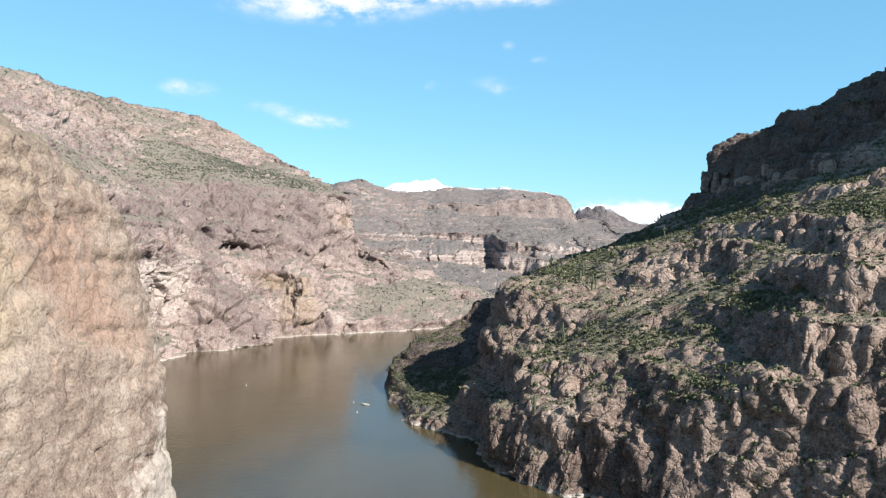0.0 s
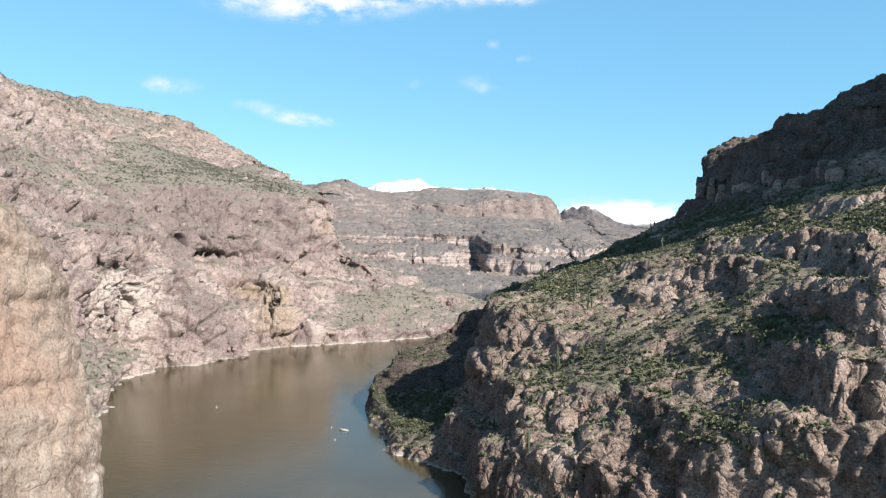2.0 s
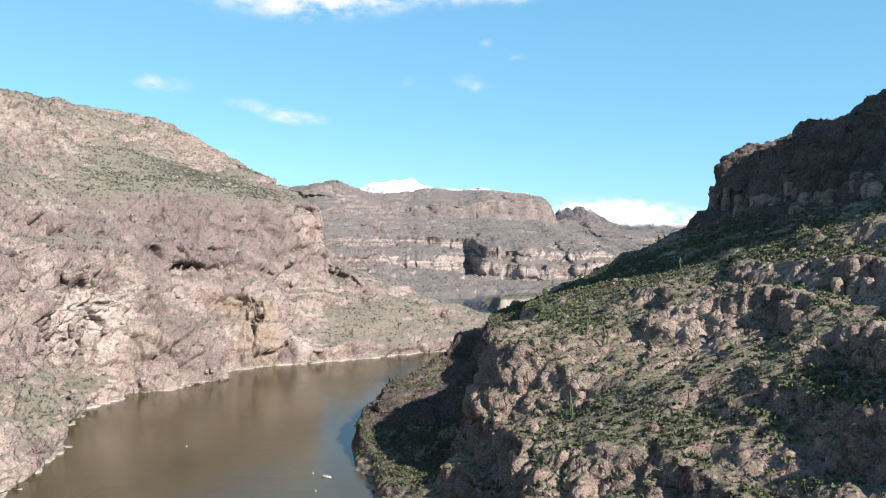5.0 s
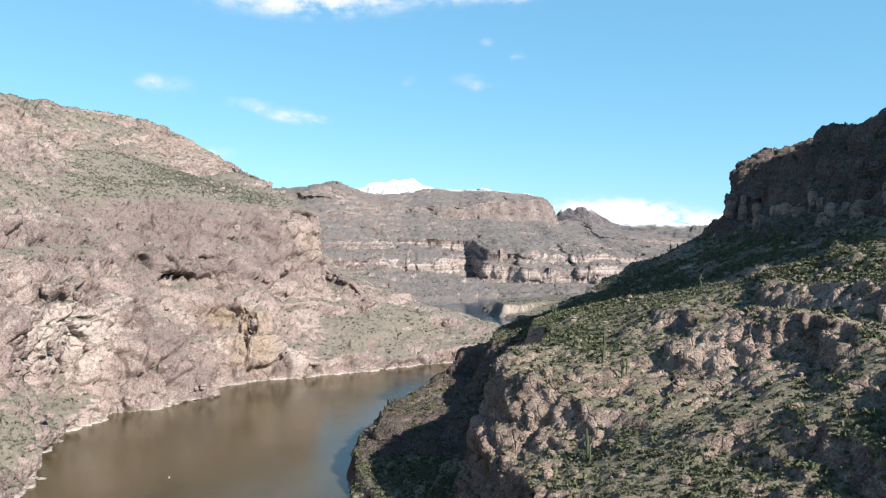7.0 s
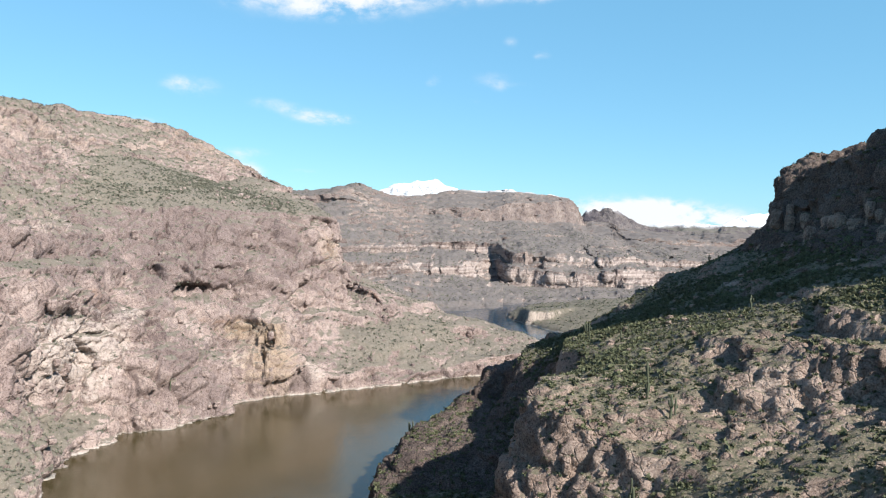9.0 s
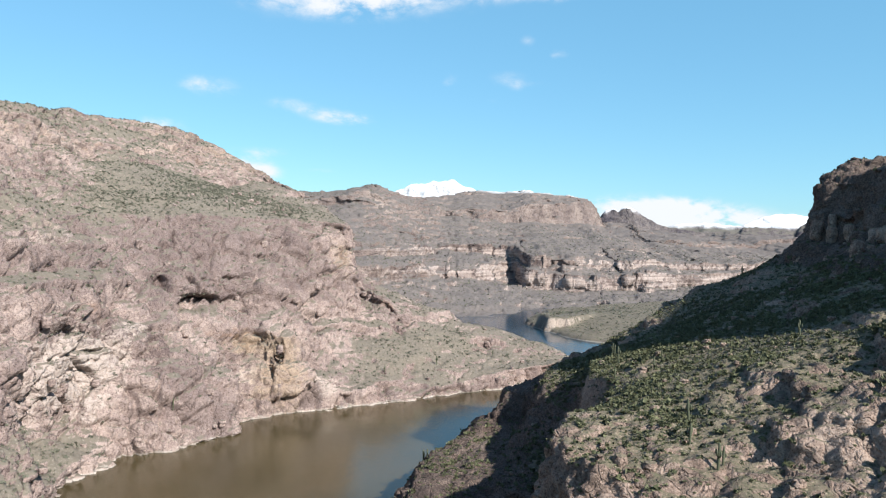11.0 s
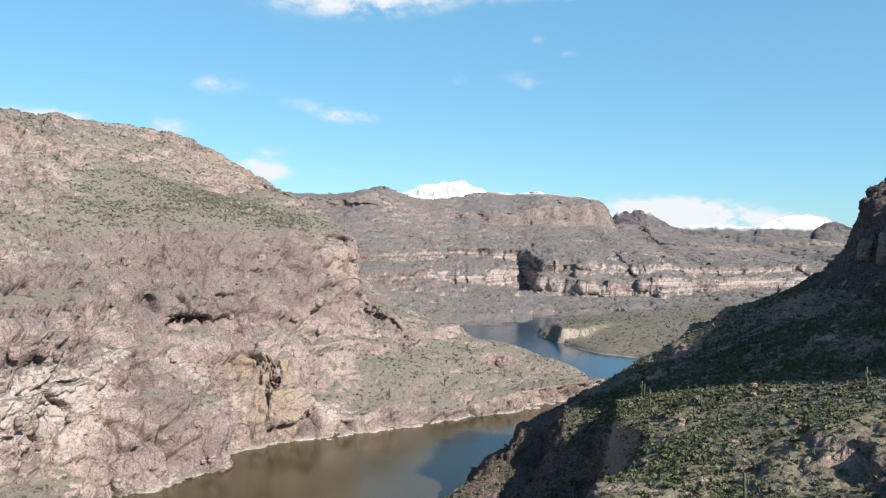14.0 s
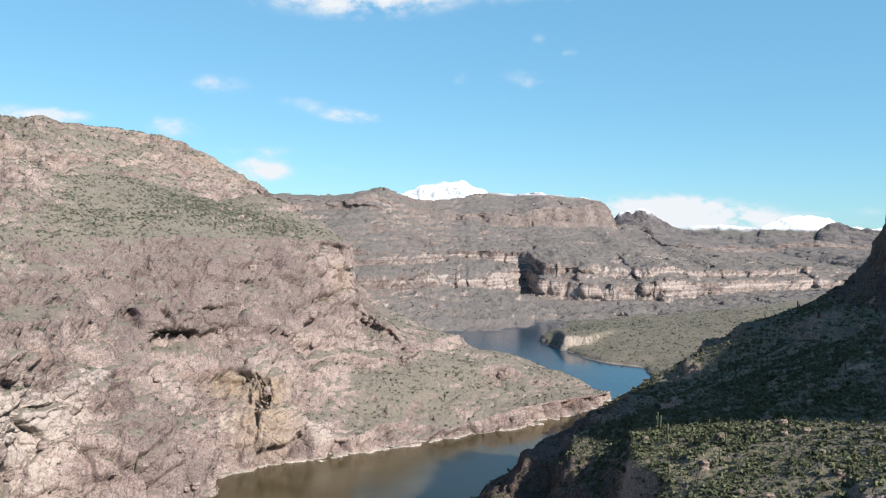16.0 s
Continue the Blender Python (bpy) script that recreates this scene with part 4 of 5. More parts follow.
    pale = 0.95 * patch(p, -207, 560, 50, 24, 46, 30) + 0.8 * patch(p, -203, 620, 62, 9, 26, 22) + 0.5 * patch(p, -165, 600, 4, 30, 40, 8) + 0.8 * patch(p, -98, 706, 20, 14, 22, 20) \
        + 0.75 * patch(p, -30, 850, 32, 22, 22, 10) + 0.8 * patch(p, -258, 632, 130, 18, 36, 22) + 0.55 * patch(p, -120, 760, 45, 30, 14, 8) + 0.6 * patch(p, -148, 682, 26, 12, 20, 22) + 0.16 * flow
    ochre = 0.95 * patch(p, -128, 692, 24, 30, 34, 26) + 0.65 * patch(p, -150, 705, 48, 40, 26, 10) + 0.7 * patch(p, -112, 862, 108, 14, 24, 26) + 0.6 * patch(p, -262, 630, 132, 22, 36, 20) + 0.5 * crest + 0.12 * flow
    rust = 0.6 * patch(p, -72, 858, 66, 18, 18, 24) + 0.75 * patch(p, -160, 695, 55, 36, 30, 7) + 0.6 * patch(p, 90, 880, 12, 44, 34, 10) + 0.5 * patch(p, 60, 838, 9, 50, 40, 8) \
        + 0.5 * patch(p, 16, 900, 40, 16, 14, 9) + 0.42 * crest + 0.4 * patch(p, -212, 600, 78, 30, 60, 10) - 0.15 * flow
    # here only the mauve-brown desert varnish of the mountain's own rock
    varnish_and_shade = 0.32 * step(z, 54, 76) * step(-z, -168, -150) + 0.6 * patch(p, -190, 770, 118, 70, 90, 30) + 0.8 * patch(p, -200, 695, 94, 20, 22, 12) + 0.75 * patch(p, -172, 622, 34, 24, 34, 30) + 0.7 * patch(p, -238, 612, 108, 22, 46, 13) \
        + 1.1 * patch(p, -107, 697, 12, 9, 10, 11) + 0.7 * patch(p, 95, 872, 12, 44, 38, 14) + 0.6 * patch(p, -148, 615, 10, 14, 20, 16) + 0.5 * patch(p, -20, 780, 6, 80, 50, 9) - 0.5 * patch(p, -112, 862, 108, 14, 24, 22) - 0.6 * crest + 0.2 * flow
    land("mountain", p, MAT_LEFT, "broad pinkish-grey volcanic mountain with a cave and scrubby benches", "mountain", dict(pale=pale, ochre=ochre, rust=rust, varnish_and_shade=varnish_and_shade, scrub=0.55 * bench))
    MASKS["mountain"] = bench


MASKS = {}


def build_hillside():
    base = loft(HILLSIDE, [1.4] + [0.75] * 8 + [1.1] * 5 + [2.0] * 5, 0.95)
    y, z = base[..., 1], base[..., 2]
    outcrop = np.clip(step(-y, -432, -392) * step(-z, -104, -96) + 1.0 * patch(base, 140, 338, 96, 16, 16, 12) + dome(base, 38, 405, 45, 22, 50, 26) + dome(base, 5, 480, 16, 44, 70, 16)
                      + dome(base, 20, 560, 30, 40, 60, 30) + step(z, 112, 124) * step(y, 380, 430) + dome(base, 60, 620, 44, 50, 60, 24), 0, 1)
    green = np.clip(1.0 * patch(base, 62, 316, 50, 34, 30, 13) + 0.8 * patch(base, 96, 300, 66, 34, 18, 9) + 1.0 * patch(base, 112, 272, 67, 26, 14, 7) + 0.9 * patch(base, 82, 243, 41, 14, 11, 7) + dome(base, -2, 396, 10, 26, 50, 10)
                    + 0.8 * patch(base, 120, 305, 80, 20, 14, 8) + 0.8 * patch(base, 150, 370, 103, 40, 30, 7) + 0.7 * patch(base, 78, 392, 74, 34, 18, 6), 0, 1)
    spotty = step(fbm(base.reshape(-1, 3) / 24.0, 3, 330), 0.0, 0.5).reshape(y.shape)
    rocky = np.clip(np.maximum(outcrop, 0.75 * spotty) * (1 - 0.85 * green), 0.05, 1)
    p = weather(base, big=2.4, lumps=((17.0, 4.4, 2.0), (7.5, 2.3, 2.3), (3.6, 0.9, 1.7)), blocks=((4.2, 3.4, 0.7),), ledges=0.4, ledge_size=5.0, fine=0.35, salt=300, gentle=0.5,
                stairs=((21.0, 0.6, 10.0), (8.0, 0.3, 5.0)), rocky=rocky)
    flow = fbm(p.reshape(-1, 3) / (30, 30, 20), 3, 25).reshape(p.shape[:2])
    pale = 0.35 * patch(p, 60, 360, 62, 26, 30, 16) + 0.3 * patch(p, 100, 215, 50, 40, 40, 30) + 0.3 * flow - 0.1
    rust = 0.5 * patch(p, 140, 338, 98, 18, 18, 12) + 0.6 * patch(p, 48, 264, 12, 16, 16, 14) + 0.35 * patch(p, 100, 240, 55, 30, 30, 20) + 0.2 * flow
    ochre = 0.3 * flow - 0.1
    x, y, z = p[..., 0], p[..., 1], p[..., 2]
    # shade of the bluff and western shore cliffs, darkened into the rock colour
    varnish_and_shade = 1.0 * step(z, 108, 122) * step(y, 400, 440) + 0.9 * step(-x + 0.35 * (y - 420), -34, -14) * step(y, 415, 450) * step(-z, -66, -52) + 0.45 * patch(p, 60, 255, 8, 60, 50, 16) + 0.15 * flow
    land("hillside", p, MAT_RIGHT, "steep brown rocky hillside with green scrub and a shaded bluff", "hillside", dict(pale=pale, ochre=ochre, rust=rust, varnish_and_shade=varnish_and_shade, scrub=0.36 * (1 - rocky) - 0.4 * np.clip(varnish_and_shade, 0, 1)))
    MASKS["hillside"] = 1 - rocky


def build_flats():
    p = weather(loft(FLATS, 3.0, 3.0), big=2.5, lumps=((22.0, 2.0, 1.2),), blocks=((8.0, 6.0, 1.2),), fine=0.5, salt=400, gentle=0.5)
    # a pale bluff on the headland, facing the narrows
    x, y, z = p[..., 0], p[..., 1], p[..., 2]
    edge = y - 1230 - 1.6 * np.maximum(x - 152, 0) - 5.0 * fbm(p.reshape(-1, 3) / 16.0, 3, 420).reshape(x.shape)
    ends = step(x, 112, 126) * step(-x, -212, -196)
    p[..., 2] += np.maximum(20.0 - z, 0) * step(edge, 0.0, 6.0) * step(-edge, -130, -50) * ends
    zero = np.zeros(p.shape[:2])
    pale = 1.1 * step(edge, -7, -2) * step(-edge, -9, -5) * ends
    land("scrub_flat", p, MAT_FLATS, "low stony flat dotted with grey-green scrub beside the lake", "flat", dict(pale=pale, ochre=zero, rust=zero))


def build_far_country():
    # the lower cliff band runs down towards the water east of the lake's bend
    rows = [[(x, y, z - 13.0 * step(x / y, 0.0, 0.06)) if k == 2 else (x, y, z) for k, (x, y, z) in enumerate(row)] for row in FAR_COUNTRY]
    p = loft(rows, 4.6, 5.4, soften=1)
    q = p.reshape(-1, 3)
    wave = fbm(q * (1, 1, 0) / 160.0, 4, 500) * 26 + fbm(q * (1, 1, 0) / 45.0, 3, 510) * 9
    band = fbm(q * (1, 0, 0) / 210.0, 3, 515).reshape(p.shape[:2])
    p[..., 2] += 14.0 * band * step(p[..., 2], 20, 60)
    keep = step(p[..., 1], 1500, 1750)
    p[..., 1] += wave.reshape(p.shape[:2]) * (0.3 + 0.7 * keep)
    # buttresses stand out of the bands and throw their shade sideways
    _, _, own = cells(p.reshape(-1, 3) * (1, 0.0, 0.012) / 64.0, 519)
    p[..., 1] -= 28.0 * (own.reshape(p.shape[:2]) - 0.5) * step(p[..., 2], 26, 44) * step(-p[..., 2], -122, -98)
    # here and there the cliff bands are buried in talus
    soft = p.copy()
    for _ in range(90):
        soft[:, 1:-1] = 0.25 * soft[:, :-2] + 0.5 * soft[:, 1:-1] + 0.25 * soft[:, 2:]
    bury = step(fbm(p.reshape(-1, 3) * (1, 0.2, 3.0) / 120.0, 3, 517).reshape(p.shape[:2]), 0.2, 0.6) * step(-p[..., 2], -190, -160)
    p = p + (soft - p) * bury[..., None]
    p = weather(p, big=5.0, lumps=((55.0, 3.0, 1.2), (20.0, 1.4, 1.2)), blocks=((38.0, 30.0, 5.0), (13.0, 9.0, 2.2)), ledges=3.0, ledge_size=8.5, fine=1.2, salt=520, gentle=0.3, stairs=((15.0, 0.75, 7.0),))
    # gullies on the talus
    q = p.reshape(-1, 3)
    gully = np.abs(value_noise(q * (1, 0.25, 0) / 42.0, 540)).reshape(p.shape[:2])
    p[..., 2] -= 2.5 * step(-gully, -0.5, 0) * step(p[..., 2], 60, 110) * step(-p[..., 2], -280, -200)
    z = p[..., 2]
    n = normals_of(p)
    steep = step(1 - n[..., 2], 0.2, 0.5)
    flow = fbm(q / (80, 80, 20), 3, 35).reshape(z.shape)
    low = step(-z, -130, -100)
    pale = 0.75 * low * steep * step(p[..., 0], -260, 0) + 0.3 * flow * low + 0.4 * patch(p, -60, 1720, 66, 120, 60, 8)
    ochre = 0.25 * low * steep + 0.2 * flow - 0.1
    rust = 0.1 * step(z, 190, 230) * steep + 0.15 * flow - 0.1
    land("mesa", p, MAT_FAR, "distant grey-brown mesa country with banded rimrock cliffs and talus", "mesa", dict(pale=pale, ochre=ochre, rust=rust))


def ridge(name, line, depth, mat, label, salt, rough=14.0, du=9.0):
    """A far range: a crest line with a face towards the valley and a back."""
    rows = []
    for x, y, z in line:
        rows.append([(x * 0.93, y - depth, 60), (x * 0.955, y - depth * 0.62, 60 + (z - 60) * 0.36), (x * 0.98, y - depth * 0.28, 60 + (z - 60) * 0.72), (x, y, z), (x * 1.03, y + depth * 0.5, 60 + (z - 60) * 0.6)])
    p = loft(rows, du, du, soften=2)
    n = normals_of(p)
    q = p.reshape(-1, 3)
    d = rough * (ridged(q / 120.0, 4, salt) - 0.4) + rough * 0.3 * fbm(q / 22.0, 3, salt + 9)
    p = p + n * d.reshape(p.shape[:2])[..., None]
    zero = np.zeros(p.shape[:2])
    land(name, p, mat, label, "mountain", dict(pale=zero, ochre=zero, rust=zero))


build_near_cliff()
build_mountain()
build_hillside()
build_flats()
# Unseen summit, added only to throw shadow on the bluff and slope
land("unseen_shade_summit", weather(loft([
    [(330, 400, 250), (355, 402, 310), (390, 405, 340), (430, 400, 340)],
    [(338, 440, 255), (362, 442, 305), (395, 445, 330), (440, 445, 330)],
    [(346, 490, 252), (370, 490, 280), (400, 490, 300), (440, 490, 300)],
    [(352, 540, 232), (385, 540, 245), (420, 540, 260), (450, 540, 265)]], 3.0, 3.0), big=3.0, lumps=((20.0, 3.0, 1.5),), salt=350),
    MAT_RIGHT, "unseen brown rocky summit added above the bluff to shade the hillside", "hillside")
build_far_country()
ridge("snow_peak", [(-900, 4560, 300), (-638, 4560, 335), (-446, 4560, 380), (-334, 4560, 418), (-287, 4560, 448), (-207, 4560, 458), (-127, 4560, 470), (-57, 4560, 474), (34, 4560, 430), (130, 4560, 400), (322, 4560, 360), (520, 4560, 310)],
      300, MAT_PEAK, "far snow-covered mountain peak above the mesa", 600, 9.0)
ridge("snowy_range", [(560, 4250, 205), (772, 4250, 216), (1063, 4250, 229), (1135, 4250, 247), (1237, 4250, 246), (1439, 4250, 237), (1497, 4250, 250), (1596, 4250, 287), (1696, 4250, 301), (1840, 4250, 293), (1884, 4250, 267), (2121, 4250, 245), (2500, 4000, 235)],
      380, MAT_SNOWY, "far range with snow lying on its flat tops", 620, 9.0)
ridge("dark_range", [(1160, 3700, 180), (1268, 3700, 200), (1293, 3700, 216), (1417, 3700, 212), (1517, 3700, 209), (1553, 3700, 240), (1602, 3700, 261), (1657, 3700, 245), (1689, 3700, 235), (1832, 3700, 229), (2100, 3650, 225)],
      200, MAT_DARK_RANGE, "dark purple-grey crags in front of the snowy range", 660, 10.0, 6.0)
ridge("rocky_knob", [(600, 3750, 205), (636, 3750, 256), (662, 3750, 276), (700, 3750, 291), (725, 3750, 280), (751, 3750, 295), (802, 3750, 288), (833, 3750, 262), (931, 3750, 222), (1033, 3750, 205), (1150, 3760, 180)],
      120, MAT_DARK_RANGE, "dark rugged knob with patches of snow beside the mesa", 640, 8.0, 5.0)


# ---- what grows and lies on the land ----
def spots(sheet, count, flat=(0.62, 0.85), box=None, clump=18.0, bare=0.0, salt=0, keep=None, seed=1):
    """Places on a sheet with room for plants: gentle ground, in clumps, above the water."""
    p, _ = SHEETS[sheet]
    rng = np.random.default_rng(seed)
    a, b, c = p[:-1, :-1].reshape(-1, 3), p[1:, :-1].reshape(-1, 3), p[:-1, 1:].reshape(-1, 3)
    n = np.cross(b - a, c - a)
    area = np.linalg.norm(n, axis=1)
    up = np.abs(n[:, 2]) / (area + 1e-9)
    soft = MASKS[sheet][:-1, :-1].ravel() if sheet in MASKS else 0.0
    w = area * np.maximum(step(up, *flat), 0.8 * soft * step(up, 0.3, 0.6)) * (0.25 + soft) * step(a[:, 2], 1.2, 3.0)
    if clump:
        w = w * (bare + (1 - bare) * step(fbm(a / clump, 3, salt), -0.25, 0.55))
    if box:
        x0, x1, y0, y1 = box
        w = w * ((a[:, 0] > x0) & (a[:, 0] < x1) & (a[:, 1] > y0) & (a[:, 1] < y1))
    if keep is not None:
        w = w * keep(a)
    cum = np.cumsum(w)
    k = np.searchsorted(cum, rng.random(count) * cum[-1])
    u, v = rng.random((2, count, 1))
    return a[k] + u * (b - a)[k] + v * (c - a)[k]


def shrub_shape(rng, leaves, tall=0.8):
    """Small leaf sprays scattered through an uneven dome, as triangles round the origin."""
    d = rng.normal(size=(leaves, 3))
    d /= np.linalg.norm(d, axis=1, keepdims=True)
    d[:, 2] = np.abs(d[:, 2])
    lobe = 0.75 + 0.45 * np.sin(np.arctan2(d[:, 1], d[:, 0]) * rng.integers(2, 5) + rng.random() * 6)
    c = d * (0.35 + 0.65 * rng.random((leaves, 1)) ** 0.4) * lobe[:, None] * (1, 1, tall) * 0.5
    size = (0.16 + 0.16 * rng.random((leaves, 1, 1))) * (20.0 / leaves) ** 0.33
    e = rng.normal(size=(leaves, 3, 3))
    e -= e.mean(1, keepdims=True)
    e /= np.linalg.norm(e, axis=2, keepdims=True)
    return c[:, None, :] + e * size


def shrub_cloud(name, at, sizes, leaves, mat, label, seed, tall=0.8):
    """Very many shrubs in one mesh."""
    rng = np.random.default_rng(seed)
    shapes = np.stack([shrub_shape(rng, leaves, tall) for _ in range(9)])
    n = len(at)
    kind, turn = rng.integers(0, 9, n), rng.random(n) * 2 * np.pi
    t = shapes[kind] * sizes[:, None, None, None]
    c, s = np.cos(turn)[:, None, None], np.sin(turn)[:, None, None]
    v = np.stack([c * t[..., 0] - s * t[..., 1], s * t[..., 0] + c * t[..., 1], t[..., 2]], -1) + at[:, None, None, :]
    verts = v.reshape(-1, 3)
    ob = new(name, mesh_from(name, verts, np.arange(len(verts)).reshape(-1, 3), mat))
    return tagged(ob, label, "shrubs", kind="stuff")


def sizes_of(count, mean, spread, seed):
    return np.clip(np.random.default_rng(seed).lognormal(math.log(mean), spread, count), mean * 0.4, mean * 2.4)


at = spots("hillside", 26000, (0.5, 0.82), (-40, 260, 120, 560), 20.0, 0.25, 31, seed=11)
shrub_cloud("hillside_scrub", at, sizes_of(26000, 1.4, 0.45, 12), 20, LEAF_GREEN, "green desert shrubs scattered over the hillside benches", 13)
at = spots("hillside", 20000, (0.45, 0.85), (-40, 300, 120, 760), 14.0, 0.6, 37, seed=14)
shrub_cloud("hillside_brittlebush", at, sizes_of(20000, 0.95, 0.4, 15), 12, LEAF_GREY, "grey-green brittlebush between the hillside rocks", 16)
at = spots("hillside", 7000, (0.5, 0.85), (-10, 320, 480, 900), 22.0, 0.5, 38, seed=17)
shrub_cloud("shaded_slope_scrub", at, sizes_of(7000, 1.7, 0.4, 18), 16, LEAF_GREEN, "dense shrubs on the shaded slope under the bluff", 19)
at = spots("mountain", 26000, (0.6, 0.85), (-460, 140, 290, 1000), 34.0, 0.35, 41, seed=21)
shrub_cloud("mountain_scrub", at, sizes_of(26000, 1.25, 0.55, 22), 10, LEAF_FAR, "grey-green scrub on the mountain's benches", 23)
at = spots("scrub_flat", 6000, (0.6, 0.85), (80, 640, 960, 1700), 40.0, 0.5, 51, seed=31)
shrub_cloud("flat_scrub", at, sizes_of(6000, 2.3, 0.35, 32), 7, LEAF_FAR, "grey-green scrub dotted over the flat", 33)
at = spots("mesa", 16000, (0.7, 0.9), (-600, 1200, 1200, 2600), 90.0, 0.4, 61, seed=41)
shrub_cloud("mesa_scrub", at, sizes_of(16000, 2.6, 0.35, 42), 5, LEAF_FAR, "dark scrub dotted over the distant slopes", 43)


# ---- single things ----
def part(name, me, parent, label="", at=None):
    ob = new(name, me)
    ob.parent = parent
    if at is not None:
        ob.matrix_basis = at
    return tagged(ob, label)


def empty(name, label, category, group=""):
    return tagged(new(name), label, category, group)


def ground_at(sheet, x, y, reach=2.5):
    """The height of a sheet at a place of the plan."""
    q = SHEETS[sheet][0].reshape(-1, 3)
    d = np.hypot(q[:, 0] - x, q[:, 1] - y)
    near = d < max(reach, d.min() + 0.5)
    return float(np.median(q[near, 2]))


def tube(path, radii, sides, ribs=0.0, cap=True):
    """A tube along a path, with ribs pressed into it; the last ring closes in a point."""
    path = np.array(path, float)
    way = np.gradient(path, axis=0)
    way /= np.linalg.norm(way, axis=1, keepdims=True)
    side = np.cross(way, (0.31, 0.95, 0.05))
    side /= np.linalg.norm(side, axis=1, keepdims=True)
    over = np.cross(way, side)
    a = np.arange(sides) * 2 * np.pi / sides
    flute = 1 + ribs * np.where(np.arange(sides) % 2, -1, 1)
    ring = path[:, None] + (np.cos(a) * flute)[None, :, None] * side[:, None] * np.array(radii)[:, None, None] + (np.sin(a) * flute)[None, :, None] * over[:, None] * np.array(radii)[:, None, None]
    verts = [tuple(v) for v in ring.reshape(-1, 3)]
    n, faces = len(path), []
    for i in range(n - 1):
        for j in range(sides):
            faces.append((i * sides + j, i * sides + (j + 1) % sides, (i + 1) * sides + (j + 1) % sides, (i + 1) * sides + j))
    if cap:
        verts.append(tuple(path[-1] + way[-1] * radii[-1] * 0.5))
        faces += [((n - 1) * sides + j, (n - 1) * sides + (j + 1) % sides, n * sides) for j in range(sides)]
    return verts, faces


def pydata(name, verts, faces, mat, shade=True):
    me = bpy.data.meshes.new(name)
    me.from_pydata(verts, [], faces)
    me.materials.append(mat)
    me.polygons.foreach_set("use_smooth", np.full(len(me.polygons), shade))
    me.update()
    return me


def saguaro(height, arms, seed):
    """A ribbed column cactus: trunk and upturned arms, its foot at the origin."""
    rng = random.Random(seed)
    r = 0.045 * height + 0.06
    root = empty("saguaro", "tall green ribbed saguaro cactus standing among desert shrubs", "cactus", "saguaros on the slopes")
    z = [-0.6, 0, 0.25, 0.5, 0.75, 0.92, 0.98, 1.0]
    k = [0.85, 0.85, 1.0, 1.08, 1.0, 0.85, 0.55, 0.2]
    path = [(0.02 * height * math.sin(3 * a + seed), 0.015 * height * math.cos(2 * a + seed), a * height) for a in z]
    part("trunk", pydata("trunk", *tube(path, [r * f for f in k], 16, 0.09), SAGUARO), root)
    for i in range(arms):
        turn, start = rng.random() * 6.28 + i * 2.4, height * rng.uniform(0.4, 0.58)
        out, rise = height * rng.uniform(0.10, 0.15), height * rng.uniform(0.18, 0.34)
        c, s = math.cos(turn), math.sin(turn)
        path = [(0, 0, start), (c * out * 0.6, s * out * 0.6, start - 0.01 * height), (c * out, s * out, start + 0.05 * height), (c * out * 1.06, s * out * 1.06, start + rise * 0.55),
                (c * out * 1.02, s * out * 1.02, start + rise * 0.92), (c * out, s * out, start + rise)]
        part("arm", pydata("arm", *tube(path, [r * f for f in (0.5, 0.62, 0.68, 0.7, 0.55, 0.2)], 12, 0.09), SAGUARO), root)
    return root


SAGUAROS = [
    ("hillside", 170, 602, 1.0),
    ("hillside", 53, 334, 1.0),
    ("hillside", -3, 453, 1.0),
    ("hillside", -15, 516, 1.0),
    ("hillside", 27, 319, 1.0),
    ("hillside", 72, 393, 1.0),
    ("hillside", 62, 459, 1.0),
    ("hillside", 77, 457, 1.0),
    ("hillside", 73, 520, 1.0),
    ("hillside", 184, 659, 1.0),
    ("hillside", 140, 510, 1.0),
    ("hillside", 73, 515, 1.0),
    ("hillside", 67, 374, 1.0),
    ("hillside", 70, 358, 1.0),
    ("hillside", 54, 340, 1.0),
    ("hillside", 72, 360, 1.0),
    ("hillside", -17, 518, 1.0),
    ("hillside", 35, 282, 1.0),
    ("hillside", 84, 473, 1.0),
    ("hillside", 61, 541, 1.0),
    ("hillside", 127, 441, 1.0),
    ("hillside", 70, 492, 1.0),
    ("hillside", 151, 556, 1.0),
    ("hillside", 53, 330, 1.0),
    ("mountain", -60, 760, 1.0),
    ("mountain", -20, 800, 1.0),
    ("mountain", 30, 860, 1.0),
    ("mountain", -190, 450, 1.0),
    ("mountain", -200, 500, 1.0),
    ("mountain", -170, 600, 1.0),
    ("mountain", -110, 735, 1.0),
    ("mountain", -230, 720, 1.0),
    ("mountain", -200, 800, 1.0),
    ("mountain", -170, 860, 1.0),
]
kinds = [saguaro(6.5, 2, 1), saguaro(7.5, 3, 2), saguaro(4.6, 0, 3), saguaro(5.4, 1, 4)]
for n, (sheet, x, y, size) in enumerate(SAGUAROS):
    if n < 4:
        kinds[n].matrix_basis = pose(x, y, ground_at(sheet, x, y), 0, 0, 70 * n)
    else:
        copy_thing(kinds[n % 4], pose(x, y, ground_at(sheet, x, y), 0, 0, 67 * n))


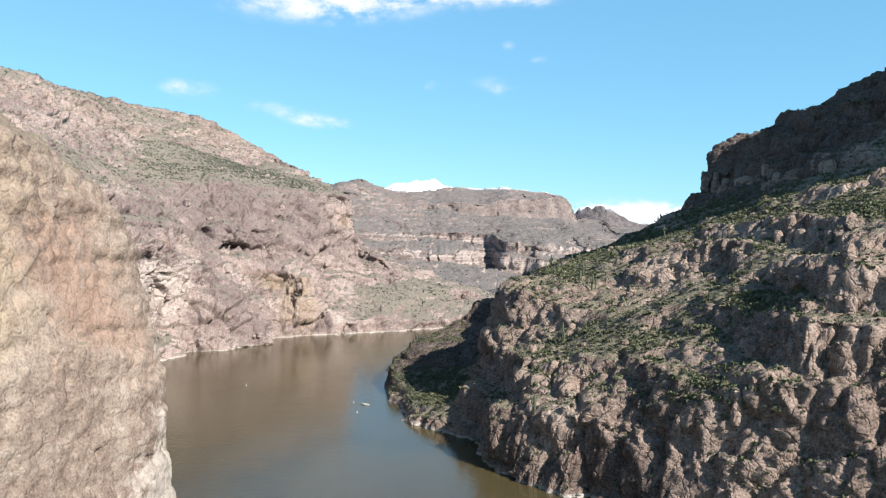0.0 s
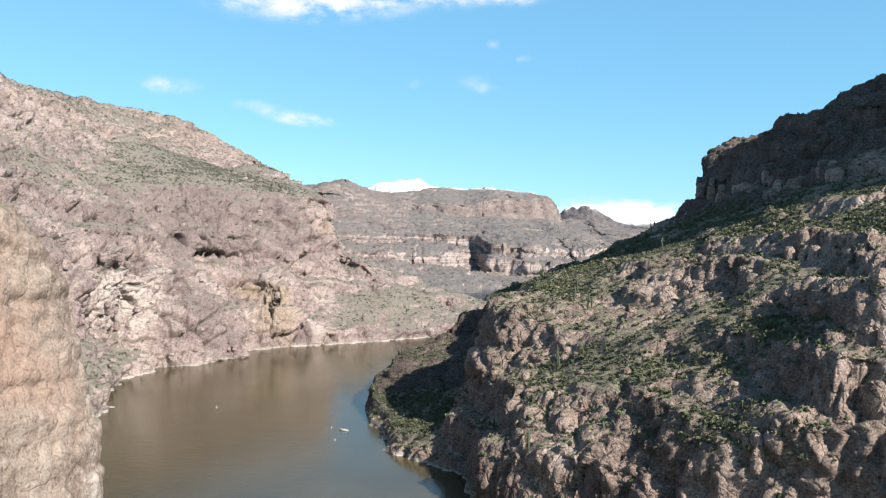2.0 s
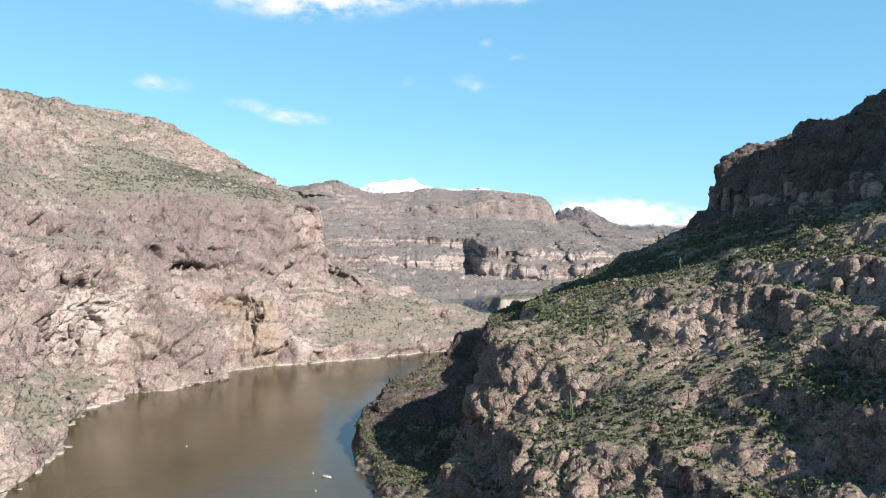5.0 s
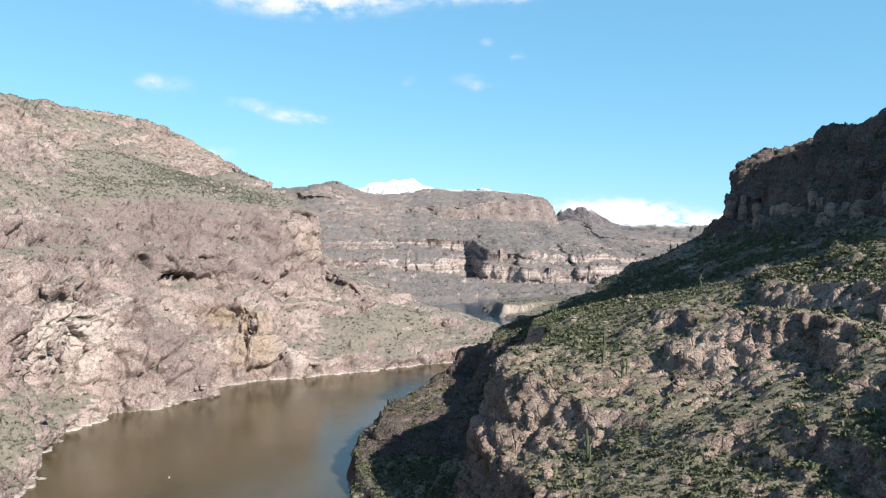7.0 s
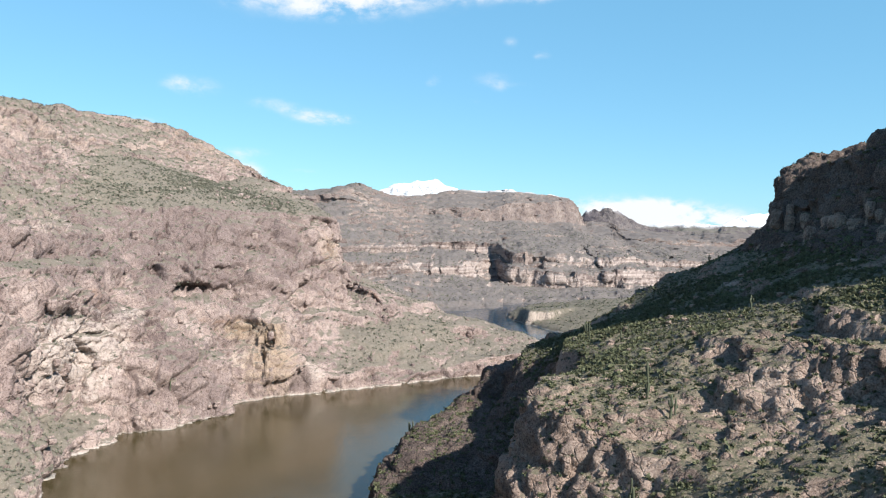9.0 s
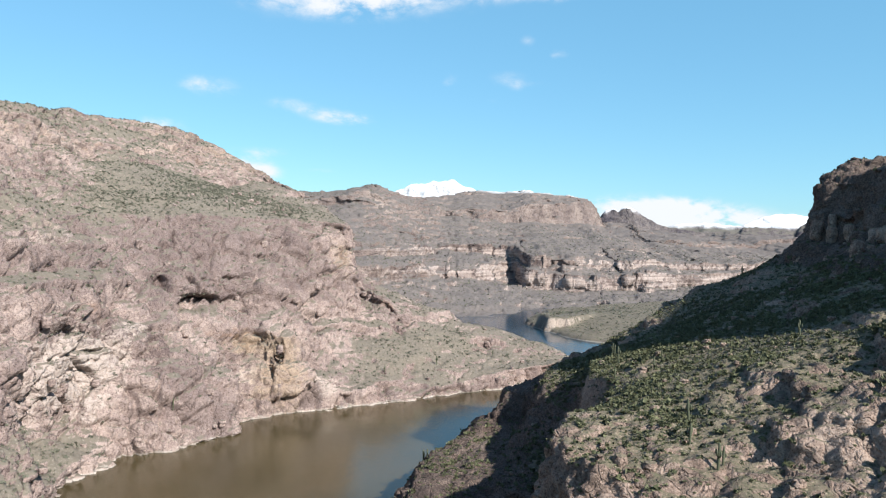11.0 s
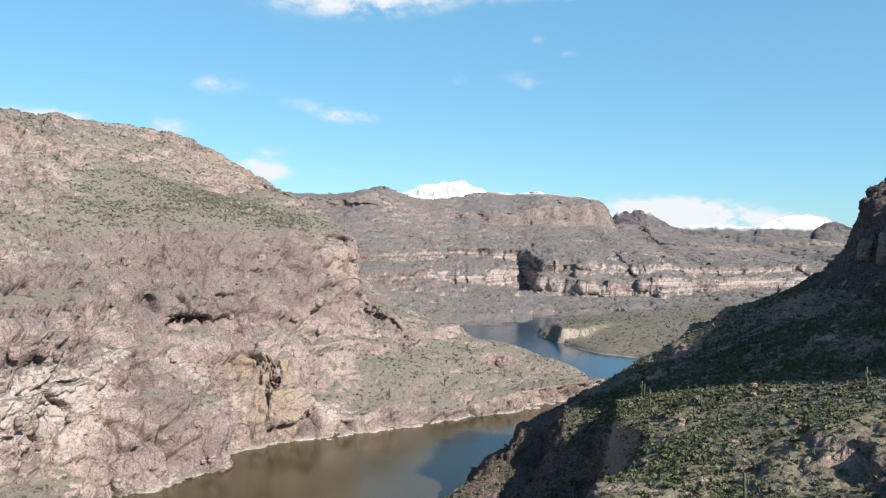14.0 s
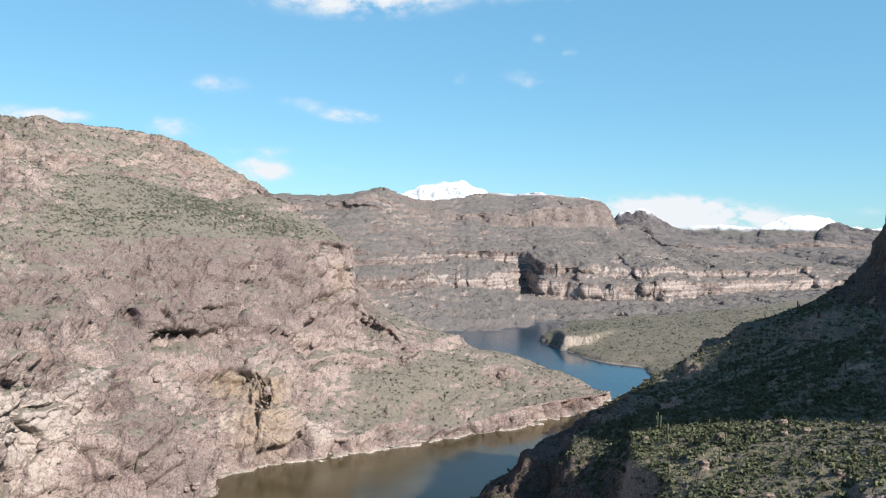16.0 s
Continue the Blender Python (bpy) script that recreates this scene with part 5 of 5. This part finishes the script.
def rock_shape(name, seed, mat, wide=1.0, tall=1.0, rings=4, sides=7, rough=0.22, shade=False):
    """A weathered rock: a squarish rounded lump with an uneven skin."""
    rng = random.Random(seed)
    verts, faces = [(0, 0, -0.5 * tall)], []
    for i in range(1, rings):
        f = math.pi * i / rings
        for j in range(sides):
            a = 2 * math.pi * (j + 0.5 * (i % 2)) / sides
            k = 1 + rng.uniform(-rough, rough)
            rad = math.sin(f) ** 0.6 * 0.5 * wide * k
            verts.append((rad * math.cos(a), rad * math.sin(a), -0.5 * tall * math.copysign(abs(math.cos(f)) ** 0.7, math.cos(f)) * (1 + rng.uniform(-0.08, 0.08))))
    verts.append((0, 0, 0.5 * tall))
    for j in range(sides):
        faces.append((0, 1 + (j + 1) % sides, 1 + j))
        last = 1 + (rings - 2) * sides
        faces.append((last + j, last + (j + 1) % sides, len(verts) - 1))
    for i in range(rings - 2):
        for j in range(sides):
            a, b = 1 + i * sides + j, 1 + i * sides + (j + 1) % sides
            faces.append((a, b, b + sides, a + sides))
    return pydata(name, verts, faces, mat, shade)


# loose boulders
BOULDER_LABEL = "weathered brown boulder lying among the hillside scrub"
shapes = [rock_shape("boulder", 40 + i, MAT_RIGHT, 1.0, 0.75, 5, 8, 0.2) for i in range(6)]
rng = random.Random(5)
for i, (x, y, z) in enumerate(spots("hillside", 120, (0.5, 0.8), (20, 190, 200, 520), 0, seed=51)):
    size = rng.uniform(1.2, 3.6)
    ob = new("boulder", shapes[i % 6])
    ob.matrix_basis = pose(x, y, z + 0.16 * size, rng.uniform(-14, 14), rng.uniform(-14, 14), rng.uniform(0, 360)) @ Matrix.Diagonal((size, size * rng.uniform(0.7, 1.1), size, 1))
    tagged(ob, BOULDER_LABEL, "boulder", "boulders on the hillside")
shapes = [rock_shape("boulder", 60 + i, MAT_LEFT, 1.0, 0.8, 5, 8, 0.2) for i in range(5)]
for i, (x, y, z) in enumerate(spots("mountain", 70, (0.5, 0.8), (-240, 130, 400, 920), 0, seed=52)):
    size = rng.uniform(1.8, 4.5)
    ob = new("boulder", shapes[i % 5])
    ob.matrix_basis = pose(x, y, z + 0.16 * size, rng.uniform(-14, 14), rng.uniform(-14, 14), rng.uniform(0, 360)) @ Matrix.Diagonal((size, size * rng.uniform(0.7, 1.1), size, 1))
    tagged(ob, "pinkish-grey boulder fallen onto the mountain's lower slope", "boulder", "boulders on the mountain")


def shrub(seed, mat, label, group, leaves=60, tall=0.8):
    """A single desert shrub: stems from one foot and a loose crown of leaf sprays, one metre across."""
    g = np.random.default_rng(seed)
    root = empty("desert_shrub", label, "shrub", group)
    v = shrub_shape(g, leaves, tall).reshape(-1, 3) * 1.0
    part("foliage", mesh_from("foliage", v, np.arange(len(v)).reshape(-1, 3), mat), root)
    verts, faces = [], []
    for i in range(6):
        a = g.random() * 6.28
        top = (0.3 * math.cos(a), 0.3 * math.sin(a), tall * (0.3 + 0.15 * g.random()))
        vv, ff = tube([(0, 0, -0.12), (top[0] * 0.4, top[1] * 0.4, top[2] * 0.5), top], [0.022, 0.016, 0.008], 4)
        faces += [tuple(k + len(verts) for k in f) for f in ff]
        verts += vv
    part("stems", pydata("stems", verts, faces, STEM), root)
    return root


def plant(sheet, count, box, seed, kinds_of, low, high):
    g = random.Random(seed)
    for i, (x, y, z) in enumerate(spots(sheet, count, (0.6, 0.85), box, 0, seed=seed)):
        m = pose(x, y, z + 0.02, 0, 0, g.uniform(0, 360))
        k = g.uniform(low, high)
        ob = kinds_of[i] if i < len(kinds_of) else copy_thing(kinds_of[i % len(kinds_of)], m)
        ob.matrix_basis = m @ Matrix.Diagonal((k, k, k * g.uniform(0.8, 1.15), 1))


LABEL_GREEN = "bushy green desert shrub rooted in the rocky slope"
LABEL_GREY = "low grey-green brittlebush rooted between the rocks"
plant("hillside", 130, (20, 170, 180, 440), 71, [shrub(81 + i, LEAF_GREEN, LABEL_GREEN, "shrubs on the hillside") for i in range(4)], 1.6, 3.2)
plant("hillside", 90, (-32, 40, 340, 470), 72, [shrub(91 + i, LEAF_GREEN, "thick green shrub on the low point by the water", "shrubs on the low point", 70, 0.9) for i in range(3)], 1.8, 3.4)
plant("near_cliff", 12, (-140, -74, 100, 220), 73, [shrub(95 + i, LEAF_GREY, LABEL_GREY, "shrubs on the cliff top") for i in range(2)], 1.0, 2.0)
plant("mountain", 90, (-250, -60, 400, 900), 74, [shrub(99 + i, LEAF_GREY, LABEL_GREY, "shrubs on the mountain") for i in range(3)], 1.6, 3.0)


# ---- the boat and its buoys ----
WHITE_PAINT = plain_material("white_boat_paint", (0.56, 0.55, 0.50), 0.35, 0.0, 0.05)
GREY_DECK = plain_material("grey_boat_deck", (0.30, 0.30, 0.30), 0.6)
SEAT_TAN = plain_material("tan_boat_seat", (0.42, 0.33, 0.22), 0.6)
MOTOR_BLACK = plain_material("black_motor", (0.03, 0.03, 0.035), 0.4)
RAIL_METAL = plain_material("aluminium_rail", (0.7, 0.7, 0.7), 0.3, 1.0, 0.05)


def box_mesh(name, size, mat, bevel=0.02, at=(0, 0, 0)):
    bm = bmesh.new()
    bmesh.ops.create_cube(bm, size=1.0)
    bmesh.ops.scale(bm, vec=size, verts=bm.verts)
    bmesh.ops.bevel(bm, geom=bm.edges[:], offset=bevel, segments=2, affect="EDGES")
    bmesh.ops.translate(bm, vec=at, verts=bm.verts)
    me = bpy.data.meshes.new(name)
    bm.to_mesh(me)
    bm.free()
    me.materials.append(mat)
    return me


def hull_mesh(length, beam, depth):
    """A small open hull: pointed bow, square stern, a rolled rim and an inside floor."""
    stations, verts, faces = 9, [], []
    for i in range(stations):
        f = i / (stations - 1)
        b = beam / 2 * (1 - 0.12 * (1 - f) - max(0, f - 0.5) ** 1.8 * 3.1)
        x, lift = length * (f - 0.5), 0.22 * depth * max(0, f - 0.55) * 3
        b = max(b, 0.03)
        for y, z in ((-b, depth + lift), (-b * 0.92, depth * 0.35 + lift), (-b * 0.5, lift * 0.5), (0, -0.06), (b * 0.5, lift * 0.5), (b * 0.92, depth * 0.35 + lift), (b, depth + lift),
                     (b * 0.9, depth * 0.98 + lift), (b * 0.78, depth * 0.4 + lift), (0, depth * 0.32 + lift), (-b * 0.78, depth * 0.4 + lift), (-b * 0.9, depth * 0.98 + lift)):
            verts.append((x, y, z))
    for i in range(stations - 1):
        for j in range(12):
            faces.append((i * 12 + j, (i + 1) * 12 + j, (i + 1) * 12 + (j + 1) % 12, i * 12 + (j + 1) % 12))
    faces += [tuple(range(12)), tuple(range((stations - 1) * 12 + 11, (stations - 1) * 12 - 1, -1))]
    return pydata("hull", verts, faces, WHITE_PAINT)


def boat():
    root = empty("boat", "small white open motorboat floating on the brown lake", "boat")
    part("hull", hull_mesh(4.6, 1.9, 0.62), root)
    part("deck", box_mesh("deck", (1.3, 1.35, 0.05), GREY_DECK, 0.01, (1.0, 0, 0.64)), root, "grey bow deck")
    for x in (-1.2, -0.1):
        part("seat", box_mesh("seat", (0.42, 1.4, 0.12), SEAT_TAN, 0.03, (x, 0, 0.50)), root, "tan bench seat")
    part("console", box_mesh("console", (0.45, 0.6, 0.55), WHITE_PAINT, 0.05, (-0.6, 0.35, 0.75)), root)
    motor = part("motor", box_mesh("motor", (0.35, 0.36, 0.5), MOTOR_BLACK, 0.08, (-2.45, 0, 0.85)), root, "black outboard motor")
    part("shaft", box_mesh("shaft", (0.14, 0.1, 0.9), MOTOR_BLACK, 0.03, (-2.45, 0, 0.2)), motor)
    part("rail", pydata("rail", *tube([(0.4, -0.82, 0.66), (1.2, -0.7, 1.0), (2.0, -0.25, 1.1), (2.15, 0, 1.12), (2.0, 0.25, 1.1), (1.2, 0.7, 1.0), (0.4, 0.82, 0.66)], [0.025] * 7, 6), RAIL_METAL), root, "metal bow rail")
    root.matrix_basis = pose(-39, 403, -0.12, 0, 0, 155)


boat()


def buoy(x, y):
    root = empty("buoy", "small white marker buoy floating near the boat", "buoy", "buoys on the lake")
    part("float", pydata("float", *tube([(0, 0, -0.3), (0, 0, -0.1), (0, 0, 0.25), (0, 0, 0.4), (0, 0, 0.45)], [0.08, 0.24, 0.24, 0.14, 0.06], 14), WHITE_PAINT), root)
    part("pole", pydata("pole", *tube([(0, 0, 0.4), (0, 0, 0.95)], [0.07, 0.06], 10), WHITE_PAINT), root)
    part("band", pydata("band", *tube([(0, 0, 0.7), (0, 0, 0.8)], [0.08, 0.08], 10), plain_material("orange_band", (0.6, 0.2, 0.05), 0.5)), root, "orange band")
    root.matrix_basis = pose(x, y, 0.02)


for x, y in ((-45.5, 408), (-41.0, 384), (-113, 448)):
    buoy(x, y)


# ---- separate rocks of the cliffs ----
def studs(sheet, parent, name, count, box, seed, steep, mats, wide, tall, sink, lean=0.5):
    """Rocks that stand out of a face, each its own piece."""
    p, _ = SHEETS[sheet]
    g = np.random.default_rng(seed)
    a, b, c = p[:-1, :-1].reshape(-1, 3), p[1:, :-1].reshape(-1, 3), p[:-1, 1:].reshape(-1, 3)
    n = np.cross(b - a, c - a)
    area = np.linalg.norm(n, axis=1)
    n = n / (area[:, None] + 1e-9)
    n = n * np.sign(n[:, 2:3] + 1e-9)
    x0, x1, y0, y1, z0, z1 = box
    w = area * step(1 - n[:, 2], *steep) * ((a[:, 0] > x0) & (a[:, 0] < x1) & (a[:, 1] > y0) & (a[:, 1] < y1) & (a[:, 2] > z0) & (a[:, 2] < z1))
    cum = np.cumsum(w)
    k = np.searchsorted(cum, g.random(count) * cum[-1])
    for i, j in enumerate(k):
        size = g.uniform(*wide)
        high = size * g.uniform(*tall)
        at = a[j] - n[j] * size * sink
        ob = new(name, mats[i % len(mats)])
        ob.parent = parent
        ob.matrix_basis = pose(*at, g.uniform(-8, 8), g.uniform(-8, 8), g.uniform(0, 360)) @ Matrix.Diagonal((size, size * g.uniform(0.75, 1.1), high, 1))


hill, mount = bpy.data.objects["hillside"], bpy.data.objects["mountain"]
columns = [rock_shape("rock_column", 140 + i, MAT_RIGHT, 1.0, 1.0, 6, 9, 0.13) for i in range(7)]
studs("hillside", hill, "rock_column", 50, (25, 150, 180, 430, 20, 104), 201, (0.3, 0.5), columns, (3.0, 5.5), (1.2, 2.2), 0.5)
studs("hillside", hill, "bluff_column", 60, (170, 262, 420, 600, 114, 142), 202, (0.3, 0.5), columns, (4.5, 8.0), (1.2, 1.8), 0.5)
studs("hillside", hill, "shore_rock", 70, (-40, 70, 240, 640, 0.2, 3.0), 203, (-0.1, 0.0), [rock_shape("shore_rock", 160 + i, MAT_RIGHT, 1.0, 0.6, 4, 7, 0.25) for i in range(4)], (0.8, 2.4), (0.6, 1.0), 0.1)
blocks = [rock_shape("rock_block", 170 + i, MAT_LEFT, 1.0, 1.0, 5, 8, 0.13) for i in range(7)]
studs("mountain", mount, "rock_block", 130, (-240, 130, 420, 920, 5, 120), 204, (0.2, 0.45), blocks, (3.0, 7.0), (0.7, 1.2), 0.47)
studs("mountain", mount, "shore_rock", 90, (-200, 135, 400, 930, 0.2, 3.0), 205, (-0.1, 0.0), [rock_shape("shore_rock", 180 + i, MAT_LEFT, 1.0, 0.6, 4, 7, 0.25) for i in range(4)], (0.9, 2.8), (0.6, 1.0), 0.1)
